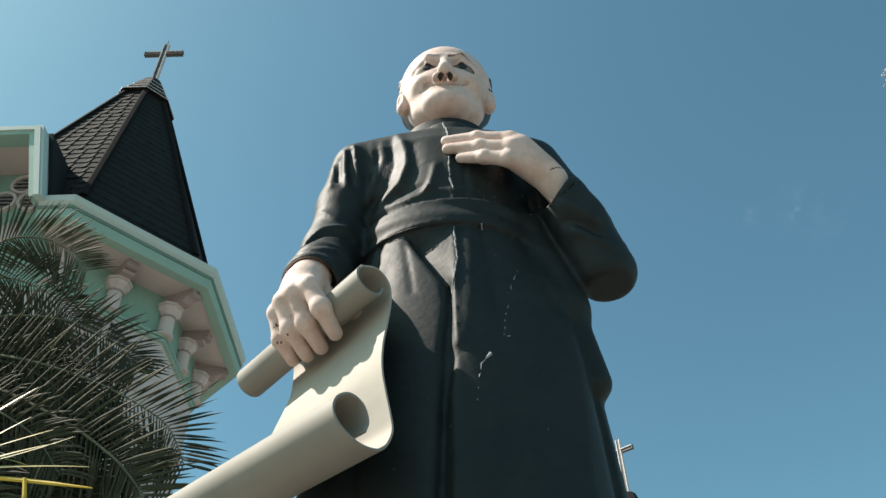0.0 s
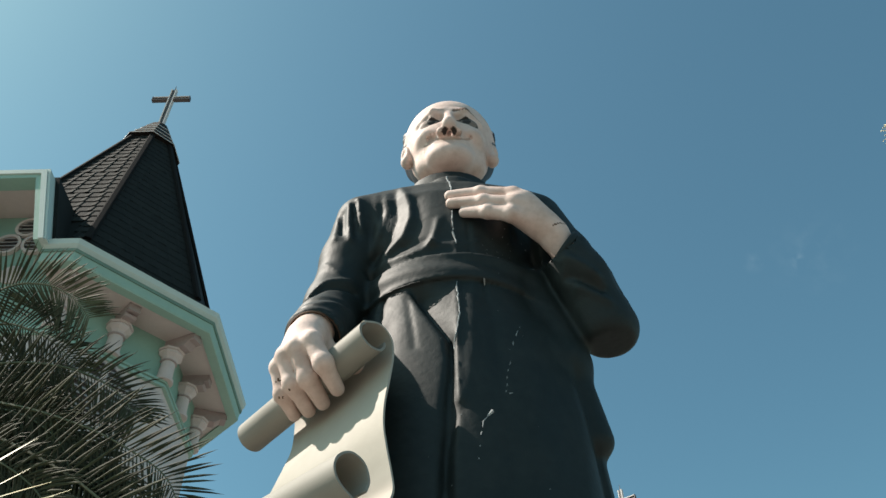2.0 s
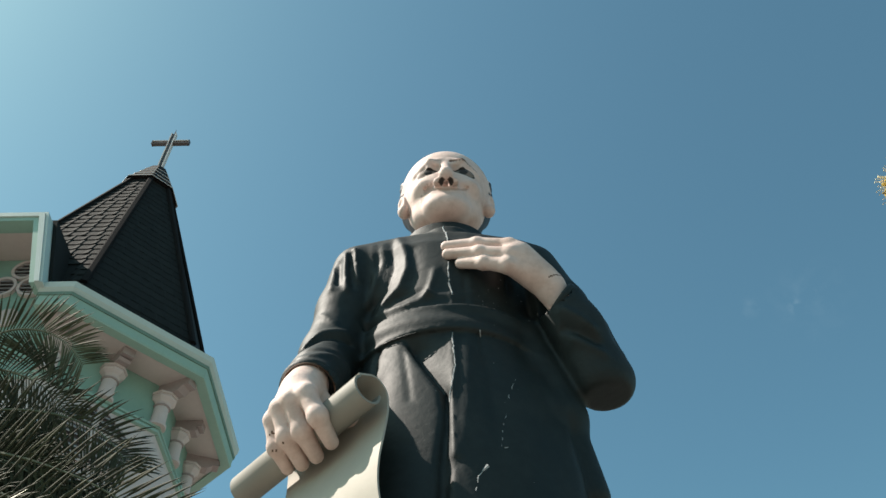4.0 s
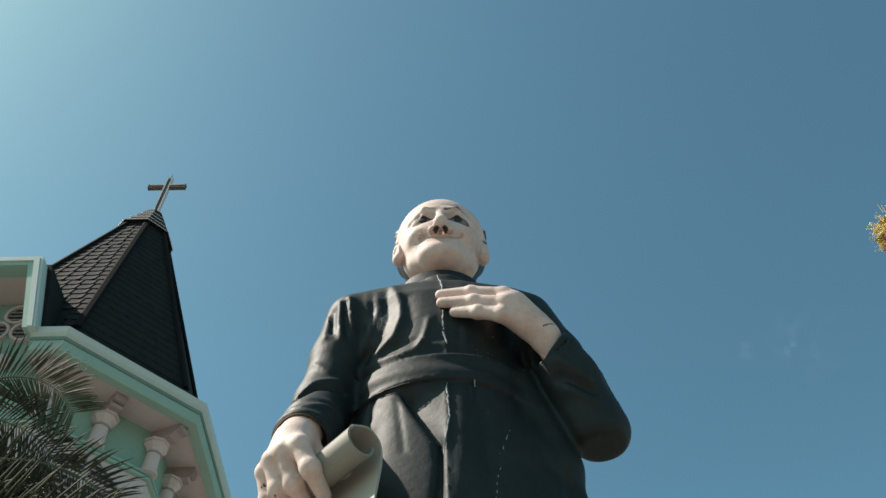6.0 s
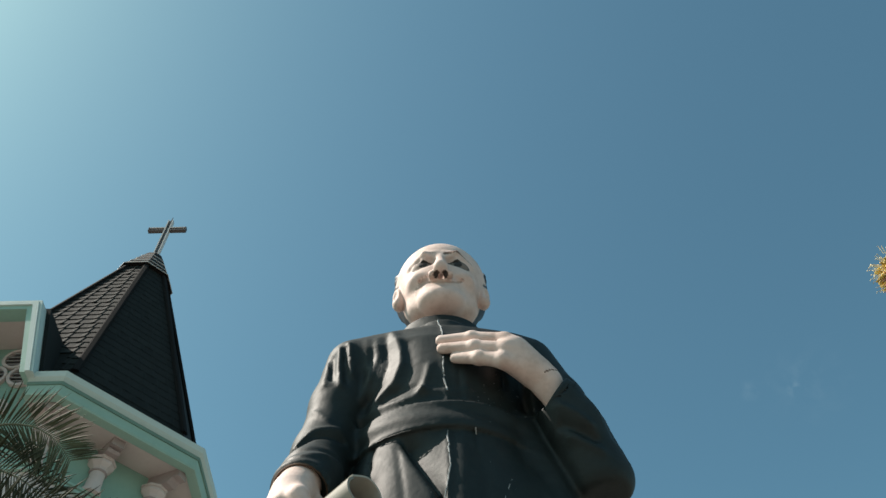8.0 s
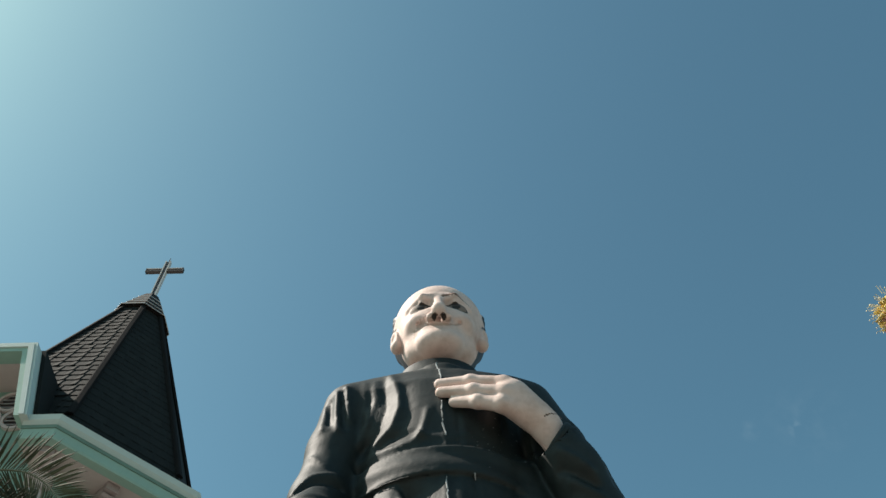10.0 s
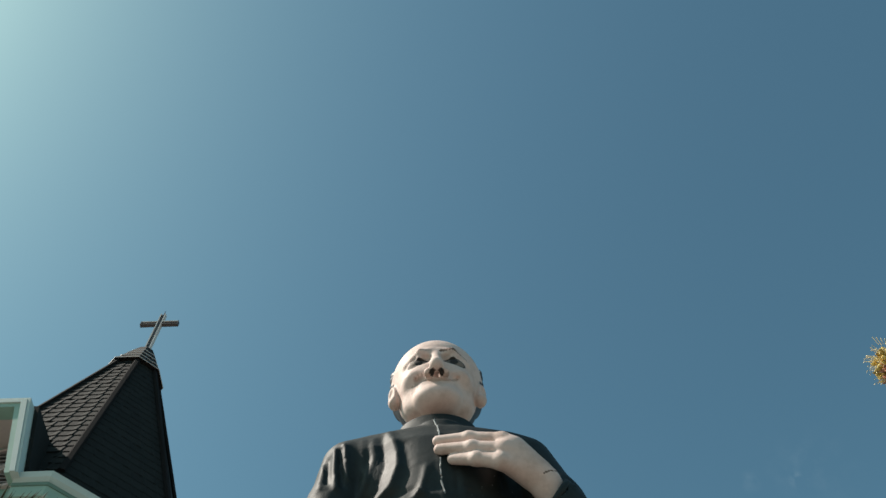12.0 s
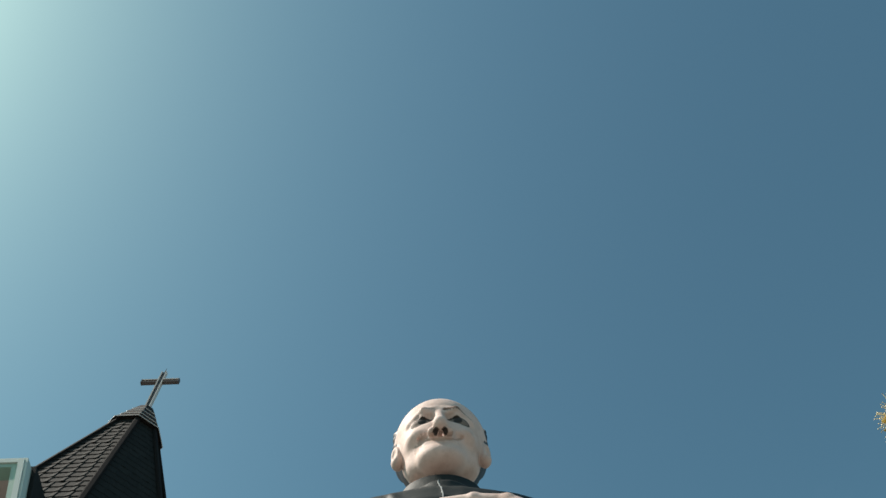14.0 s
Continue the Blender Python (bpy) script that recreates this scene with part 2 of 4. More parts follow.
for k in range(8):
    if k != 5:
        bm.faces.new((low[k], low[(k + 1) % 8], top[(k + 1) % 8], top[k]))


def on_front(x, z):
    """A place on the spire's front side, over which the dormer opens."""
    t = (z - SP0[1]) / (SP1[1] - SP0[1])
    r = (SP0[0] - 0.05) * (1 - t) + (SP1[0] - 0.05) * t
    return bm.verts.new((AX + x, AY - r * math.cos(radians(22.5)), z))


gap = [on_front(-1.08, SP0[1]), on_front(-0.80, 12.50), on_front(0.24, 12.50), on_front(0.72, SP0[1])]
bm.faces.new((low[5], gap[0], gap[1], top[5]))
bm.faces.new((top[5], gap[1], gap[2], top[6]))
bm.faces.new((gap[3], low[6], top[6], gap[2]))
spire = tpart("spire", bm, TILE, "dark tiled eight-sided spire")
for k in range(8):
    bm = bmesh.new()
    lo_, hi_ = octagon(SP0[0], SP0[1])[k], octagon(SP1[0], SP1[1])[k]
    lo_ = lo_.lerp(hi_, 0.10)                         # the caps stop above the gutter
    out = Vector((math.cos(radians(TURN8 + 45 * k)), math.sin(radians(TURN8 + 45 * k)), 0))
    side = Vector((-out.y, out.x, 0))
    prof = [side * 0.06 - out * 0.05, side * 0.055 + out * 0.005, side * 0.035 + out * 0.016, -side * 0.035 + out * 0.016, -side * 0.055 + out * 0.005, -side * 0.06 - out * 0.05]
    rings(bm, [[lo_ + p for p in prof], [hi_ + p for p in prof]])
    bmesh.ops.recalc_face_normals(bm, faces=bm.faces)
    tpart("ridge_cap", bm, RIDGE, "", spire)

# stepped metal cap under the cross
CAPS = [(0.68, 17.08, 0.54, 17.34), (0.56, 17.32, 0.44, 17.58), (0.45, 17.56, 0.34, 17.82), (0.34, 17.80, 0.20, 18.12)]
for r0, z0, r1, z1 in CAPS:
    bm = bmesh.new()
    rings(bm, [octagon(r0 - 0.06, z0 + 0.02), octagon(r0, z0), octagon(r0, z0 + 0.035), octagon(r1, z1), octagon(r1 - 0.08, z1)])
    bmesh.ops.recalc_face_normals(bm, faces=bm.faces)
    ring = tpart("cap_ring", bm, CAP, "weathered stepped metal cap", spire)
    bm = bmesh.new()
    rings(bm, [octagon(r0 + 0.004, z0 + 0.002), octagon(r0 + 0.012, z0 + 0.004), octagon(r0 + 0.012, z0 + 0.020), octagon(r0 + 0.004, z0 + 0.024)], cap=False)
    tpart("cap_edge", bm, PALE_METAL, "pale edge strip", spire)


def roof_cross(name, x, y, z, turn, label):
    """A cross of pale rails with a dark channel between, on a roof; dark lower arm rails stand in for shade."""
    ob = thing(name, (x, y, z), label, "cross")
    ob.rotation_euler = (0, 0, radians(turn))
    top, arm, arm_z, w, d = 1.70, 0.44, 1.30, 0.052, 0.05
    bm = bmesh.new()
    box(bm, -w + 0.014, w - 0.014, -d + 0.02, d - 0.006, -0.25, top - 0.02)
    part("upright_core", bm, DARK_METAL, ob)
    for s in (-1, 1):
        bm = bmesh.new()
        box(bm, s * w - 0.013, s * w + 0.013, -d, d, -0.25, top)
        part("upright_rail", bm, PALE_METAL, ob)
    for s in (-1, 1):
        bm = bmesh.new()
        xs = sorted((s * (w + 0.016), s * arm))
        box(bm, *xs, -d + 0.03, d - 0.006, arm_z - w + 0.014, arm_z + w - 0.014)
        part("arm_core", bm, DARK_METAL, ob)
        for q in (-1, 1):
            bm = bmesh.new()
            box(bm, *xs, -d, d, arm_z + q * w - 0.013, arm_z + q * w + 0.013)
            # lower rail coloured dark in place of the shade under the arm
            part("arm_rail", bm, PALE_METAL if q > 0 else DARK_METAL, ob)
        bm = bmesh.new()
        e = sorted((s * (arm + 0.002), s * (arm + 0.025)))
        box(bm, *e, -d, d, arm_z - w - 0.02, arm_z + w + 0.02)
        part("arm_end", bm, DARK_METAL, ob)
    bm = bmesh.new()
    tube(bm, [(0, 0, top - 0.05), (0, 0, top + 0.2)], [0.018, 0.006], 6)
    part("rod", bm, DARK_METAL, ob)
    return ob


roof_cross("roof_cross", AX, AY, 18.07, 0, "pale metal cross with a dark channel on the spire")

# columns and brackets under the eave
def column(k8):
    """One squat column with its eight-sided capital and bracket, at k8 * 22.5 degrees."""
    a = radians(22.5 * k8)
    out = Vector((math.cos(a), math.sin(a), 0))
    corner = k8 % 2 == 1
    r = WALL_R + 0.05 if corner else WALL_R * math.cos(radians(22.5)) + 0.06
    p = Vector((AX, AY, 0)) + out * r

    def disc(rad_, z, n):
        return [p + Vector((rad_ * math.cos(a + 2 * math.pi * (i + 0.5) / n), rad_ * math.sin(a + 2 * math.pi * (i + 0.5) / n), z)) for i in range(n)]
    bm = bmesh.new()
    rings(bm, [disc(0.15, LEDGE + 0.02, 20), disc(0.15, LEDGE + 0.07, 20), disc(0.12, LEDGE + 0.085, 20), disc(0.112, 10.17, 20)])
    shaft = tpart("column", bm, BEIGE, "squat beige column", smooth=False)
    bm = bmesh.new()
    rings(bm, [disc(0.13, 10.165, 20), disc(0.14, 10.18, 20), disc(0.13, 10.195, 20), disc(0.115, 10.20, 20)])
    tpart("necking", bm, BEIGE_DARK, "", shaft)
    bm = bmesh.new()
    rings(bm, [disc(0.115, 10.2, 8), disc(0.14, 10.25, 8), disc(0.20, 10.30, 8), disc(0.20, 10.33, 8), disc(0.185, 10.335, 8), disc(0.185, 10.35, 8), disc(0.215, 10.355, 8), disc(0.215, 10.39, 8)])
    tpart("capital", bm, BEIGE, "eight-sided beige capital", shaft)
    # bracket
    side = Vector((-out.y, out.x, 0))
    end = (3.0 if corner else 2.96 * math.cos(radians(22.5))) - r - 0.1
    bm = bmesh.new()
    prof = [(-0.12, 10.39), (0.30, 10.39), (0.34, 10.42), (end - 0.1, 10.47), (end, 10.47), (end, SOFFIT + 0.01), (-0.12, SOFFIT + 0.01)]
    rings(bm, [[p + side * s + out * u + Vector((0, 0, z)) for u, z in prof] for s in (-0.1, 0.1)])
    bmesh.ops.recalc_face_normals(bm, faces=bm.faces)
    tpart("bracket", bm, BEIGE_DARK, "beige eave bracket")


for k8 in range(16):
    if k8 != 12:
        column(k8)

# front dormer: a clipped gable with a recessed mint wall and a trefoil louvre
DY = 7.99
DW0, DW1, DZ0, DZ1 = 0.68, 0.20, 10.86, 12.46


def dormer_frame(name, mat, y0, y1, out0, out1, label):
    """The clipped-gable frame between two offsets outward from the opening's edge."""
    bm = bmesh.new()

    def outline(o):
        return [(-1.0 - o, DZ0), (-1.0 - o, DZ1 + o), (DW1 + o * 0.9, DZ1 + o), (DW0 + o, DZ0)]
    a, b = outline(out0), outline(out1)
    loops = [[Vector((AX + a[i][0], y0, a[i][1])), Vector((AX + b[i][0], y0, b[i][1])), Vector((AX + b[i][0], y1, b[i][1])), Vector((AX + a[i][0], y1, a[i][1]))] for i in range(4)]
    rings(bm, loops)
    bmesh.ops.recalc_face_normals(bm, faces=bm.faces)
    tpart(name, bm, mat, label)


dormer_frame("dormer_frame", MINT_PALE, DY, DY + 0.3, -0.02, 0.06, "whitish mint dormer frame")
dormer_frame("dormer_bead", MINT_TRIM, DY + 0.03, DY + 0.29, -0.10, -0.022, "pale mint inner bead")
dormer_frame("dormer_edge", MINT_PALE, DY + 0.02, DY + 0.3, 0.062, 0.10, "pale mint outer edge")
dormer_frame("dormer_soffit", BEIGE, DY + 0.292, AY - 2.18, -0.09, -0.05, "beige soffit inside the dormer")
dormer_frame("dormer_roof", TILE, DY + 0.24, AY - 0.9, 0.104, 0.16, "dark tiled dormer roof")
WALL_Y = AY - WALL_R * math.cos(radians(22.5))
bm = bmesh.new()
face = [(-0.98, SOFFIT + 0.03), (0.66, SOFFIT + 0.03), (0.62, 10.9), (0.18, 12.40), (-0.98, 12.40)]
rings(bm, [[Vector((AX + x, y, z)) for x, z in face] for y in (WALL_Y - 0.006, WALL_Y + 0.2)])
bmesh.ops.recalc_face_normals(bm, faces=bm.faces)
tpart("dormer_wall", bm, MINT, "mint green recessed wall")


def louvre_disc(x, z, r):
    n = 40
    def ring(rad_, y):
        return [Vector((x + rad_ * math.cos(2 * math.pi * i / n), y, z + rad_ * math.sin(2 * math.pi * i / n))) for i in range(n)]
    bm = bmesh.new()
    y = WALL_Y - 0.006
    rings(bm, [ring(r, y), ring(r, y - 0.07), ring(r - 0.05, y - 0.07), ring(r - 0.05, y)], cap=False)
    bmesh.ops.recalc_face_normals(bm, faces=bm.faces)
    rim = tpart("louvre_rim", bm, BEIGE, "round beige louvre rim")
    bm = bmesh.new()
    rings(bm, [ring(r - 0.05, y - 0.002), ring(r - 0.05, y - 0.008)])
    tpart("shade_board", bm, VOID, "", rim)
    zz = -r + 0.12
    while zz < r - 0.05:
        half = math.sqrt(max(0, (r - 0.05) ** 2 - zz ** 2))
        bm = bmesh.new()
        v = box(bm, x - half, x + half, y - 0.06, y - 0.01, z + zz, z + zz + 0.02)
        for q in v:
            if q.co.y < y - 0.03:
                q.co.z -= 0.03
        tpart("slat", bm, LOUVRE, "", rim)
        zz += 0.085


for x, z, r in ((AX - 0.17, 12.06, 0.225), (AX - 0.40, 11.66, 0.225), (AX + 0.06, 11.66, 0.225)):
    louvre_disc(x, z, r)
bm = bmesh.new()
rings(bm, [[Vector((AX - 0.09 + r_ * math.cos(radians(22.5 + 45 * i)), y_, 10.98 + r_ * math.sin(radians(22.5 + 45 * i)))) for i in range(8)]
           for r_, y_ in ((0.2, WALL_Y), (0.2, WALL_Y - 0.04), (0.17, WALL_Y - 0.05))])
bmesh.ops.recalc_face_normals(bm, faces=bm.faces)
tpart("medallion", bm, BEIGE, "eight-sided beige medallion")

# louvred vent in the lower wall on the south-east side
def wall_vent(angle, offset, z):
    a = radians(angle)
    out, side = Vector((math.cos(a), math.sin(a), 0)), Vector((-math.sin(a), math.cos(a), 0))
    r = (WALL_R + 0.06) * math.cos(radians(22.5))
    o = Vector((AX, AY, z)) + out * r + side * offset

    def P(u, d, h):
        return o + side * u + out * d + Vector((0, 0, h))
    for s in (-1, 1):
      for tri in ([(s * 0.05, 0.0), (s * 0.05, 0.37), (s * 0.62, 0.0)], [(s * 0.05, -0.55), (s * 0.05, -0.06), (s * 0.60, -0.06), (s * 0.60, -0.55)]):
        bm = bmesh.new()
        rings(bm, [[P(u, 0.004, h) for u, h in tri], [P(u, 0.012, h) for u, h in tri]])
        bmesh.ops.recalc_face_normals(bm, faces=bm.faces)
        board = tpart("vent_shade", bm, VOID, "dark sheet standing in for the shade behind the vent slats")
        low_edge = tri[0][1]
        for i in range(4 if low_edge == 0 else 5):
            h = low_edge + 0.01 + i * 0.095
            w = 0.05 + 0.57 * (0.37 - h) / 0.37 - 0.05 if low_edge == 0 else 0.60
            bm = bmesh.new()
            rings(bm, [[P(s * 0.05, 0.014, h + 0.05), P(s * 0.05, 0.07, h), P(s * 0.05, 0.07, h + 0.02), P(s * 0.05, 0.014, h + 0.07)],
                       [P(s * w, 0.014, h + 0.05), P(s * w, 0.07, h), P(s * w, 0.07, h + 0.02), P(s * w, 0.014, h + 0.07)]])
            bmesh.ops.recalc_face_normals(bm, faces=bm.faces)
            tpart("slat", bm, LOUVRE, "", board)
    bm = bmesh.new()
    for q in ([(-0.70, 0.0), (0.0, 0.46), (0.0, 0.40), (-0.62, 0.0)], [(0.70, 0.0), (0.0, 0.46), (0.0, 0.40), (0.62, 0.0)],
              [(-0.70, -0.056), (0.70, -0.056), (0.70, -0.004), (-0.70, -0.004)], [(-0.045, -0.55), (0.045, -0.55), (0.045, -0.06), (-0.045, -0.06)],
              [(-0.045, 0.0), (0.045, 0.0), (0.045, 0.37), (-0.045, 0.37)], [(-0.70, -0.6), (-0.61, -0.6), (-0.61, -0.06), (-0.70, -0.06)],
              [(0.70, -0.6), (0.61, -0.6), (0.61, -0.06), (0.70, -0.06)], [(-0.605, -0.6), (0.605, -0.6), (0.605, -0.555), (-0.605, -0.555)]):
        rings(bm, [[P(u, 0.0, h) for u, h in q], [P(u, 0.03, h) for u, h in q]])
    bmesh.ops.recalc_face_normals(bm, faces=bm.faces)
    tpart("vent_frame", bm, BEIGE, "beige vent frame")


wall_vent(-45, 0.02, 9.30)

# farther spire with its own cross
FX, FY, FZ = 5.14, 23.0, 13.7
far = thing("far_spire", (FX, FY, 0), "far dark church spire with a stepped metal cap", "church tower")
bm = bmesh.new()
rings(bm, [octagon(2.2, 0, FX, FY), octagon(2.2, 7.0, FX, FY)])
under(part("wall", bm, BEIGE), far)
bm = bmesh.new()
rings(bm, [octagon(2.7, 7.0, FX, FY), octagon(0.45, FZ - 0.95, FX, FY)])
under(part("roof", bm, TILE), far)
for r0, z0, r1, z1 in ((0.56, FZ - 1.0, 0.42, FZ - 0.72), (0.44, FZ - 0.74, 0.32, FZ - 0.45), (0.33, FZ - 0.47, 0.22, FZ - 0.15)):
    bm = bmesh.new()
    rings(bm, [octagon(r0, z0, FX, FY), octagon(r0, z0 + 0.06, FX, FY), octagon(r1, z1, FX, FY)])
    under(part("cap_ring", bm, CAP), far)
roof_cross("roof_cross", FX, FY, FZ, -38, "pale metal cross on the far spire")


# ---- statue ----
def grid_surface(field, lo, hi, step):
    """A quad skin over the zero level of a distance field (surface nets)."""
    ax = [np.arange(a, b + step, step, dtype=np.float32) for a, b in zip(lo, hi)]
    X, Y, Z = np.meshgrid(*ax, indexing="ij", sparse=True)
    d = np.ascontiguousarray(np.broadcast_to(field(X, Y, Z), [len(a) for a in ax])).astype(np.float32)
    s = d < 0
    n0, n1, n2 = d.shape
    corners = [(i, j, k) for i in (0, 1) for j in (0, 1) for k in (0, 1)]
    count = sum(s[i:n0 - 1 + i, j:n1 - 1 + j, k:n2 - 1 + k].astype(np.int8) for i, j, k in corners)
    active = (count > 0) & (count < 8)
    index = np.full(active.shape, -1, np.int64)
    cells = np.argwhere(active)
    index[active] = np.arange(len(cells))
    acc, num = np.zeros((len(cells), 3)), np.zeros(len(cells))
    for a in corners:
        for axis in range(3):
            if a[axis] == 0:
                b = list(a)
                b[axis] = 1
                da = d[cells[:, 0] + a[0], cells[:, 1] + a[1], cells[:, 2] + a[2]]
                db = d[cells[:, 0] + b[0], cells[:, 1] + b[1], cells[:, 2] + b[2]]
                m = (da < 0) != (db < 0)
                t = da[m] / (da[m] - db[m])
                q = np.tile(np.array(a, float), (m.sum(), 1))
                q[:, axis] += t
                acc[m] += q
                num[m] += 1
    verts = np.array([a[0] for a in ax]) + (cells + acc / num[:, None]) * step
    faces = []
    for axis in range(3):
        u, v = (axis + 1) % 3, (axis + 2) % 3
        sl0, sl1 = [slice(1, -1)] * 3, [slice(1, -1)] * 3
        sl0[axis], sl1[axis] = slice(0, -1), slice(1, None)
        e0, e1 = s[tuple(sl0)], s[tuple(sl1)]
        for flip, mask in ((False, e0 & ~e1), (True, ~e0 & e1)):
            w = np.argwhere(mask)
            w[:, u] += 1
            w[:, v] += 1
            quad = []
            for du, dv in ((-1, -1), (0, -1), (0, 0), (-1, 0)):
                c = w.copy()
                c[:, u] += du
                c[:, v] += dv
                quad.append(index[c[:, 0], c[:, 1], c[:, 2]])
            f = np.stack(quad, 1)
            faces.append(f[:, ::-1] if flip else f)
    return verts, np.concatenate(faces)


def join(a, b, k):
    h = np.clip(0.5 + 0.5 * (b - a) / k, 0, 1)
    return b * (1 - h) + a * h - k * h * (1 - h)


def carve(a, b, k):
    return -join(-a, b, k)


def cone(X, Y, Z, p, q, r0, r1):
    d = np.array(q, float) - np.array(p, float)
    t = np.clip(((X - p[0]) * d[0] + (Y - p[1]) * d[1] + (Z - p[2]) * d[2]) / (d @ d), 0, 1)
    return np.sqrt((X - p[0] - t * d[0]) ** 2 + (Y - p[1] - t * d[1]) ** 2 + (Z - p[2] - t * d[2]) ** 2) - (r0 + (r1 - r0) * t)


def limb(X, Y, Z, pts, radii, k=0.03):
    out = None
    for i in range(len(pts) - 1):
        c = cone(X, Y, Z, pts[i], pts[i + 1], radii[i], radii[i + 1])
        out = c if out is None else join(out, c, k)
    return out


def egg(X, Y, Z, c, r):
    k0 = np.sqrt(((X - c[0]) / r[0]) ** 2 + ((Y - c[1]) / r[1]) ** 2 + ((Z - c[2]) / r[2]) ** 2)
    return (k0 - 1) * min(r)


def flat_line(X, Z, pts):
    """Distance in the x-z plane to a line of points, for folds seen from the front."""
    out = None
    for (x0, z0), (x1, z1) in zip(pts, pts[1:]):
        dx, dz = x1 - x0, z1 - z0
        t = np.clip(((X - x0) * dx + (Z - z0) * dz) / (dx * dx + dz * dz), 0, 1)
        c = np.sqrt((X - x0 - t * dx) ** 2 + (Z - z0 - t * dz) ** 2)
        out = c if out is None else np.minimum(out, c)
    return out


CX = -0.04
ZS = (1.2, 2.0, 2.6, 3.0, 3.5, 3.9, 4.15, 4.25, 4.40, 4.6, 4.8, 4.92, 5.02)
WIDE = (.70, .66, .635, .61, .575, .49, .42, .41, .42, .47, .50, .42, .22)
DEEP = (.56, .53, .49, .46, .42, .385, .345, .34, .355, .385, .36, .27, .17)
MID = (2.74, 2.74, 2.73, 2.72, 2.71, 2.71, 2.71, 2.71, 2.73, 2.75, 2.74, 2.71, 2.69)
# folds of the robe, as lines across the front: height of the fold, its half width, the line
CHEST_FOLDS = (
    (0.026, 0.022, ((-0.41, 4.86), (-0.408, 4.77), (-0.405, 4.62), (-0.43, 4.49))),
    (-0.030, 0.018, ((-0.465, 4.88), (-0.445, 4.70), (-0.442, 4.60), (-0.45, 4.44))),
    (0.020, 0.020, ((-0.366, 4.86), (-0.356, 4.72), (-0.384, 4.58), (-0.43, 4.48))),
    (-0.018, 0.016, ((-0.32, 4.86), (-0.298, 4.65), (-0.335, 4.52), (-0.42, 4.45))),
    (0.024, 0.022, ((-0.285, 4.90), (-0.24, 4.71), (-0.236, 4.61), (-0.272, 4.50), (-0.36, 4.43))),
    (-0.012, 0.030, ((-0.21, 4.75), (-0.184, 4.57), (-0.21, 4.47), (-0.31, 4.41))),
    (0.008, 0.012, ((-0.39, 4.66), (-0.395, 4.58))),
    (0.024, 0.024, ((-0.137, 4.405), (-0.165, 4.38), (-0.245, 4.365), (-0.34, 4.385), (-0.42, 4.39))),
    (0.020, 0.018, ((-0.137, 4.405), (-0.11, 4.50), (-0.10, 4.56))),
    (0.014, 0.020, ((-0.137, 4.405), (-0.01, 4.385), (0.08, 4.415))),
    (-0.016, 0.020, ((-0.17, 4.44), (-0.25, 4.44))),
    (0.009, 0.012, ((-0.035, 5.0), (-0.034, 4.60), (-0.022, 4.33))),
    (-0.007, 0.010, ((0.035, 4.58), (0.04, 4.33))),
    (0.006, 0.018, ((0.06, 5.0), (0.065, 4.33))))
SKIRT_FOLDS = (
    (0.012, 0.012, ((-0.027, 4.15), (-0.021, 3.92), (-0.045, 3.70), (-0.031, 3.44), (-0.058, 3.22), (-0.061, 2.8), (-0.08, 1.2))),
    (0.008, 0.022, ((0.04, 4.15), (0.023, 3.72), (-0.02, 3.45))),
    (-0.022, 0.010, ((-0.34, 4.18), (-0.362, 4.07), (-0.358, 4.0))),
    (-0.010, 0.012, ((-0.242, 4.11), (-0.225, 3.95), (-0.203, 3.75))),
    (-0.012, 0.008, ((0.094, 4.155), (0.10, 4.02))),
    (-0.022, 0.020, ((-0.031, 3.43), (-0.085, 3.24), (-0.10, 2.8), (-0.12, 1.2))),
    (-0.020, 0.05, ((0.11, 4.0), (0.14, 3.5), (0.13, 2.9), (0.14, 1.2))),
    (0.020, 0.05, ((0.333, 3.98), (0.42, 3.76), (0.44, 3.44), (0.40, 2.9), (0.41, 1.2))),
    (-0.035, 0.020, ((0.405, 4.06), (0.462, 3.82), (0.475, 3.54), (0.49, 3.25), (0.50, 2.9), (0.51, 1.2))),
    (-0.04, 0.05, ((-0.36, 3.9), (-0.38, 3.4), (-0.40, 2.8), (-0.42, 1.2))))


SLEEVE_FOLDS = (
    (0.026, 0.016, ((-0.544, 4.80), (-0.537, 4.655), (-0.518, 4.53))),
    (0.022, 0.014, ((-0.50, 4.83), (-0.487, 4.72), (-0.472, 4.61))),
    (-0.022, 0.016, ((-0.575, 4.76), (-0.566, 4.58))),
    (-0.022, 0.014, ((-0.522, 4.80), (-0.512, 4.68), (-0.497, 4.56))),
    (0.018, 0.022, ((-0.60, 4.72), (-0.60, 4.55))),
    (0.026, 0.020, ((-0.68, 4.10), (-0.611, 4.215), (-0.50, 4.25))),
    (-0.028, 0.018, ((-0.70, 4.06), (-0.60, 4.165), (-0.49, 4.195))),
    (0.012, 0.016, ((-0.63, 4.38), (-0.55, 4.30))),
    (0.018, 0.018, ((-0.66, 3.93), (-0.606, 3.93), (-0.52, 3.96))),
    (-0.016, 0.016, ((-0.68, 3.99), (-0.50, 4.01))))


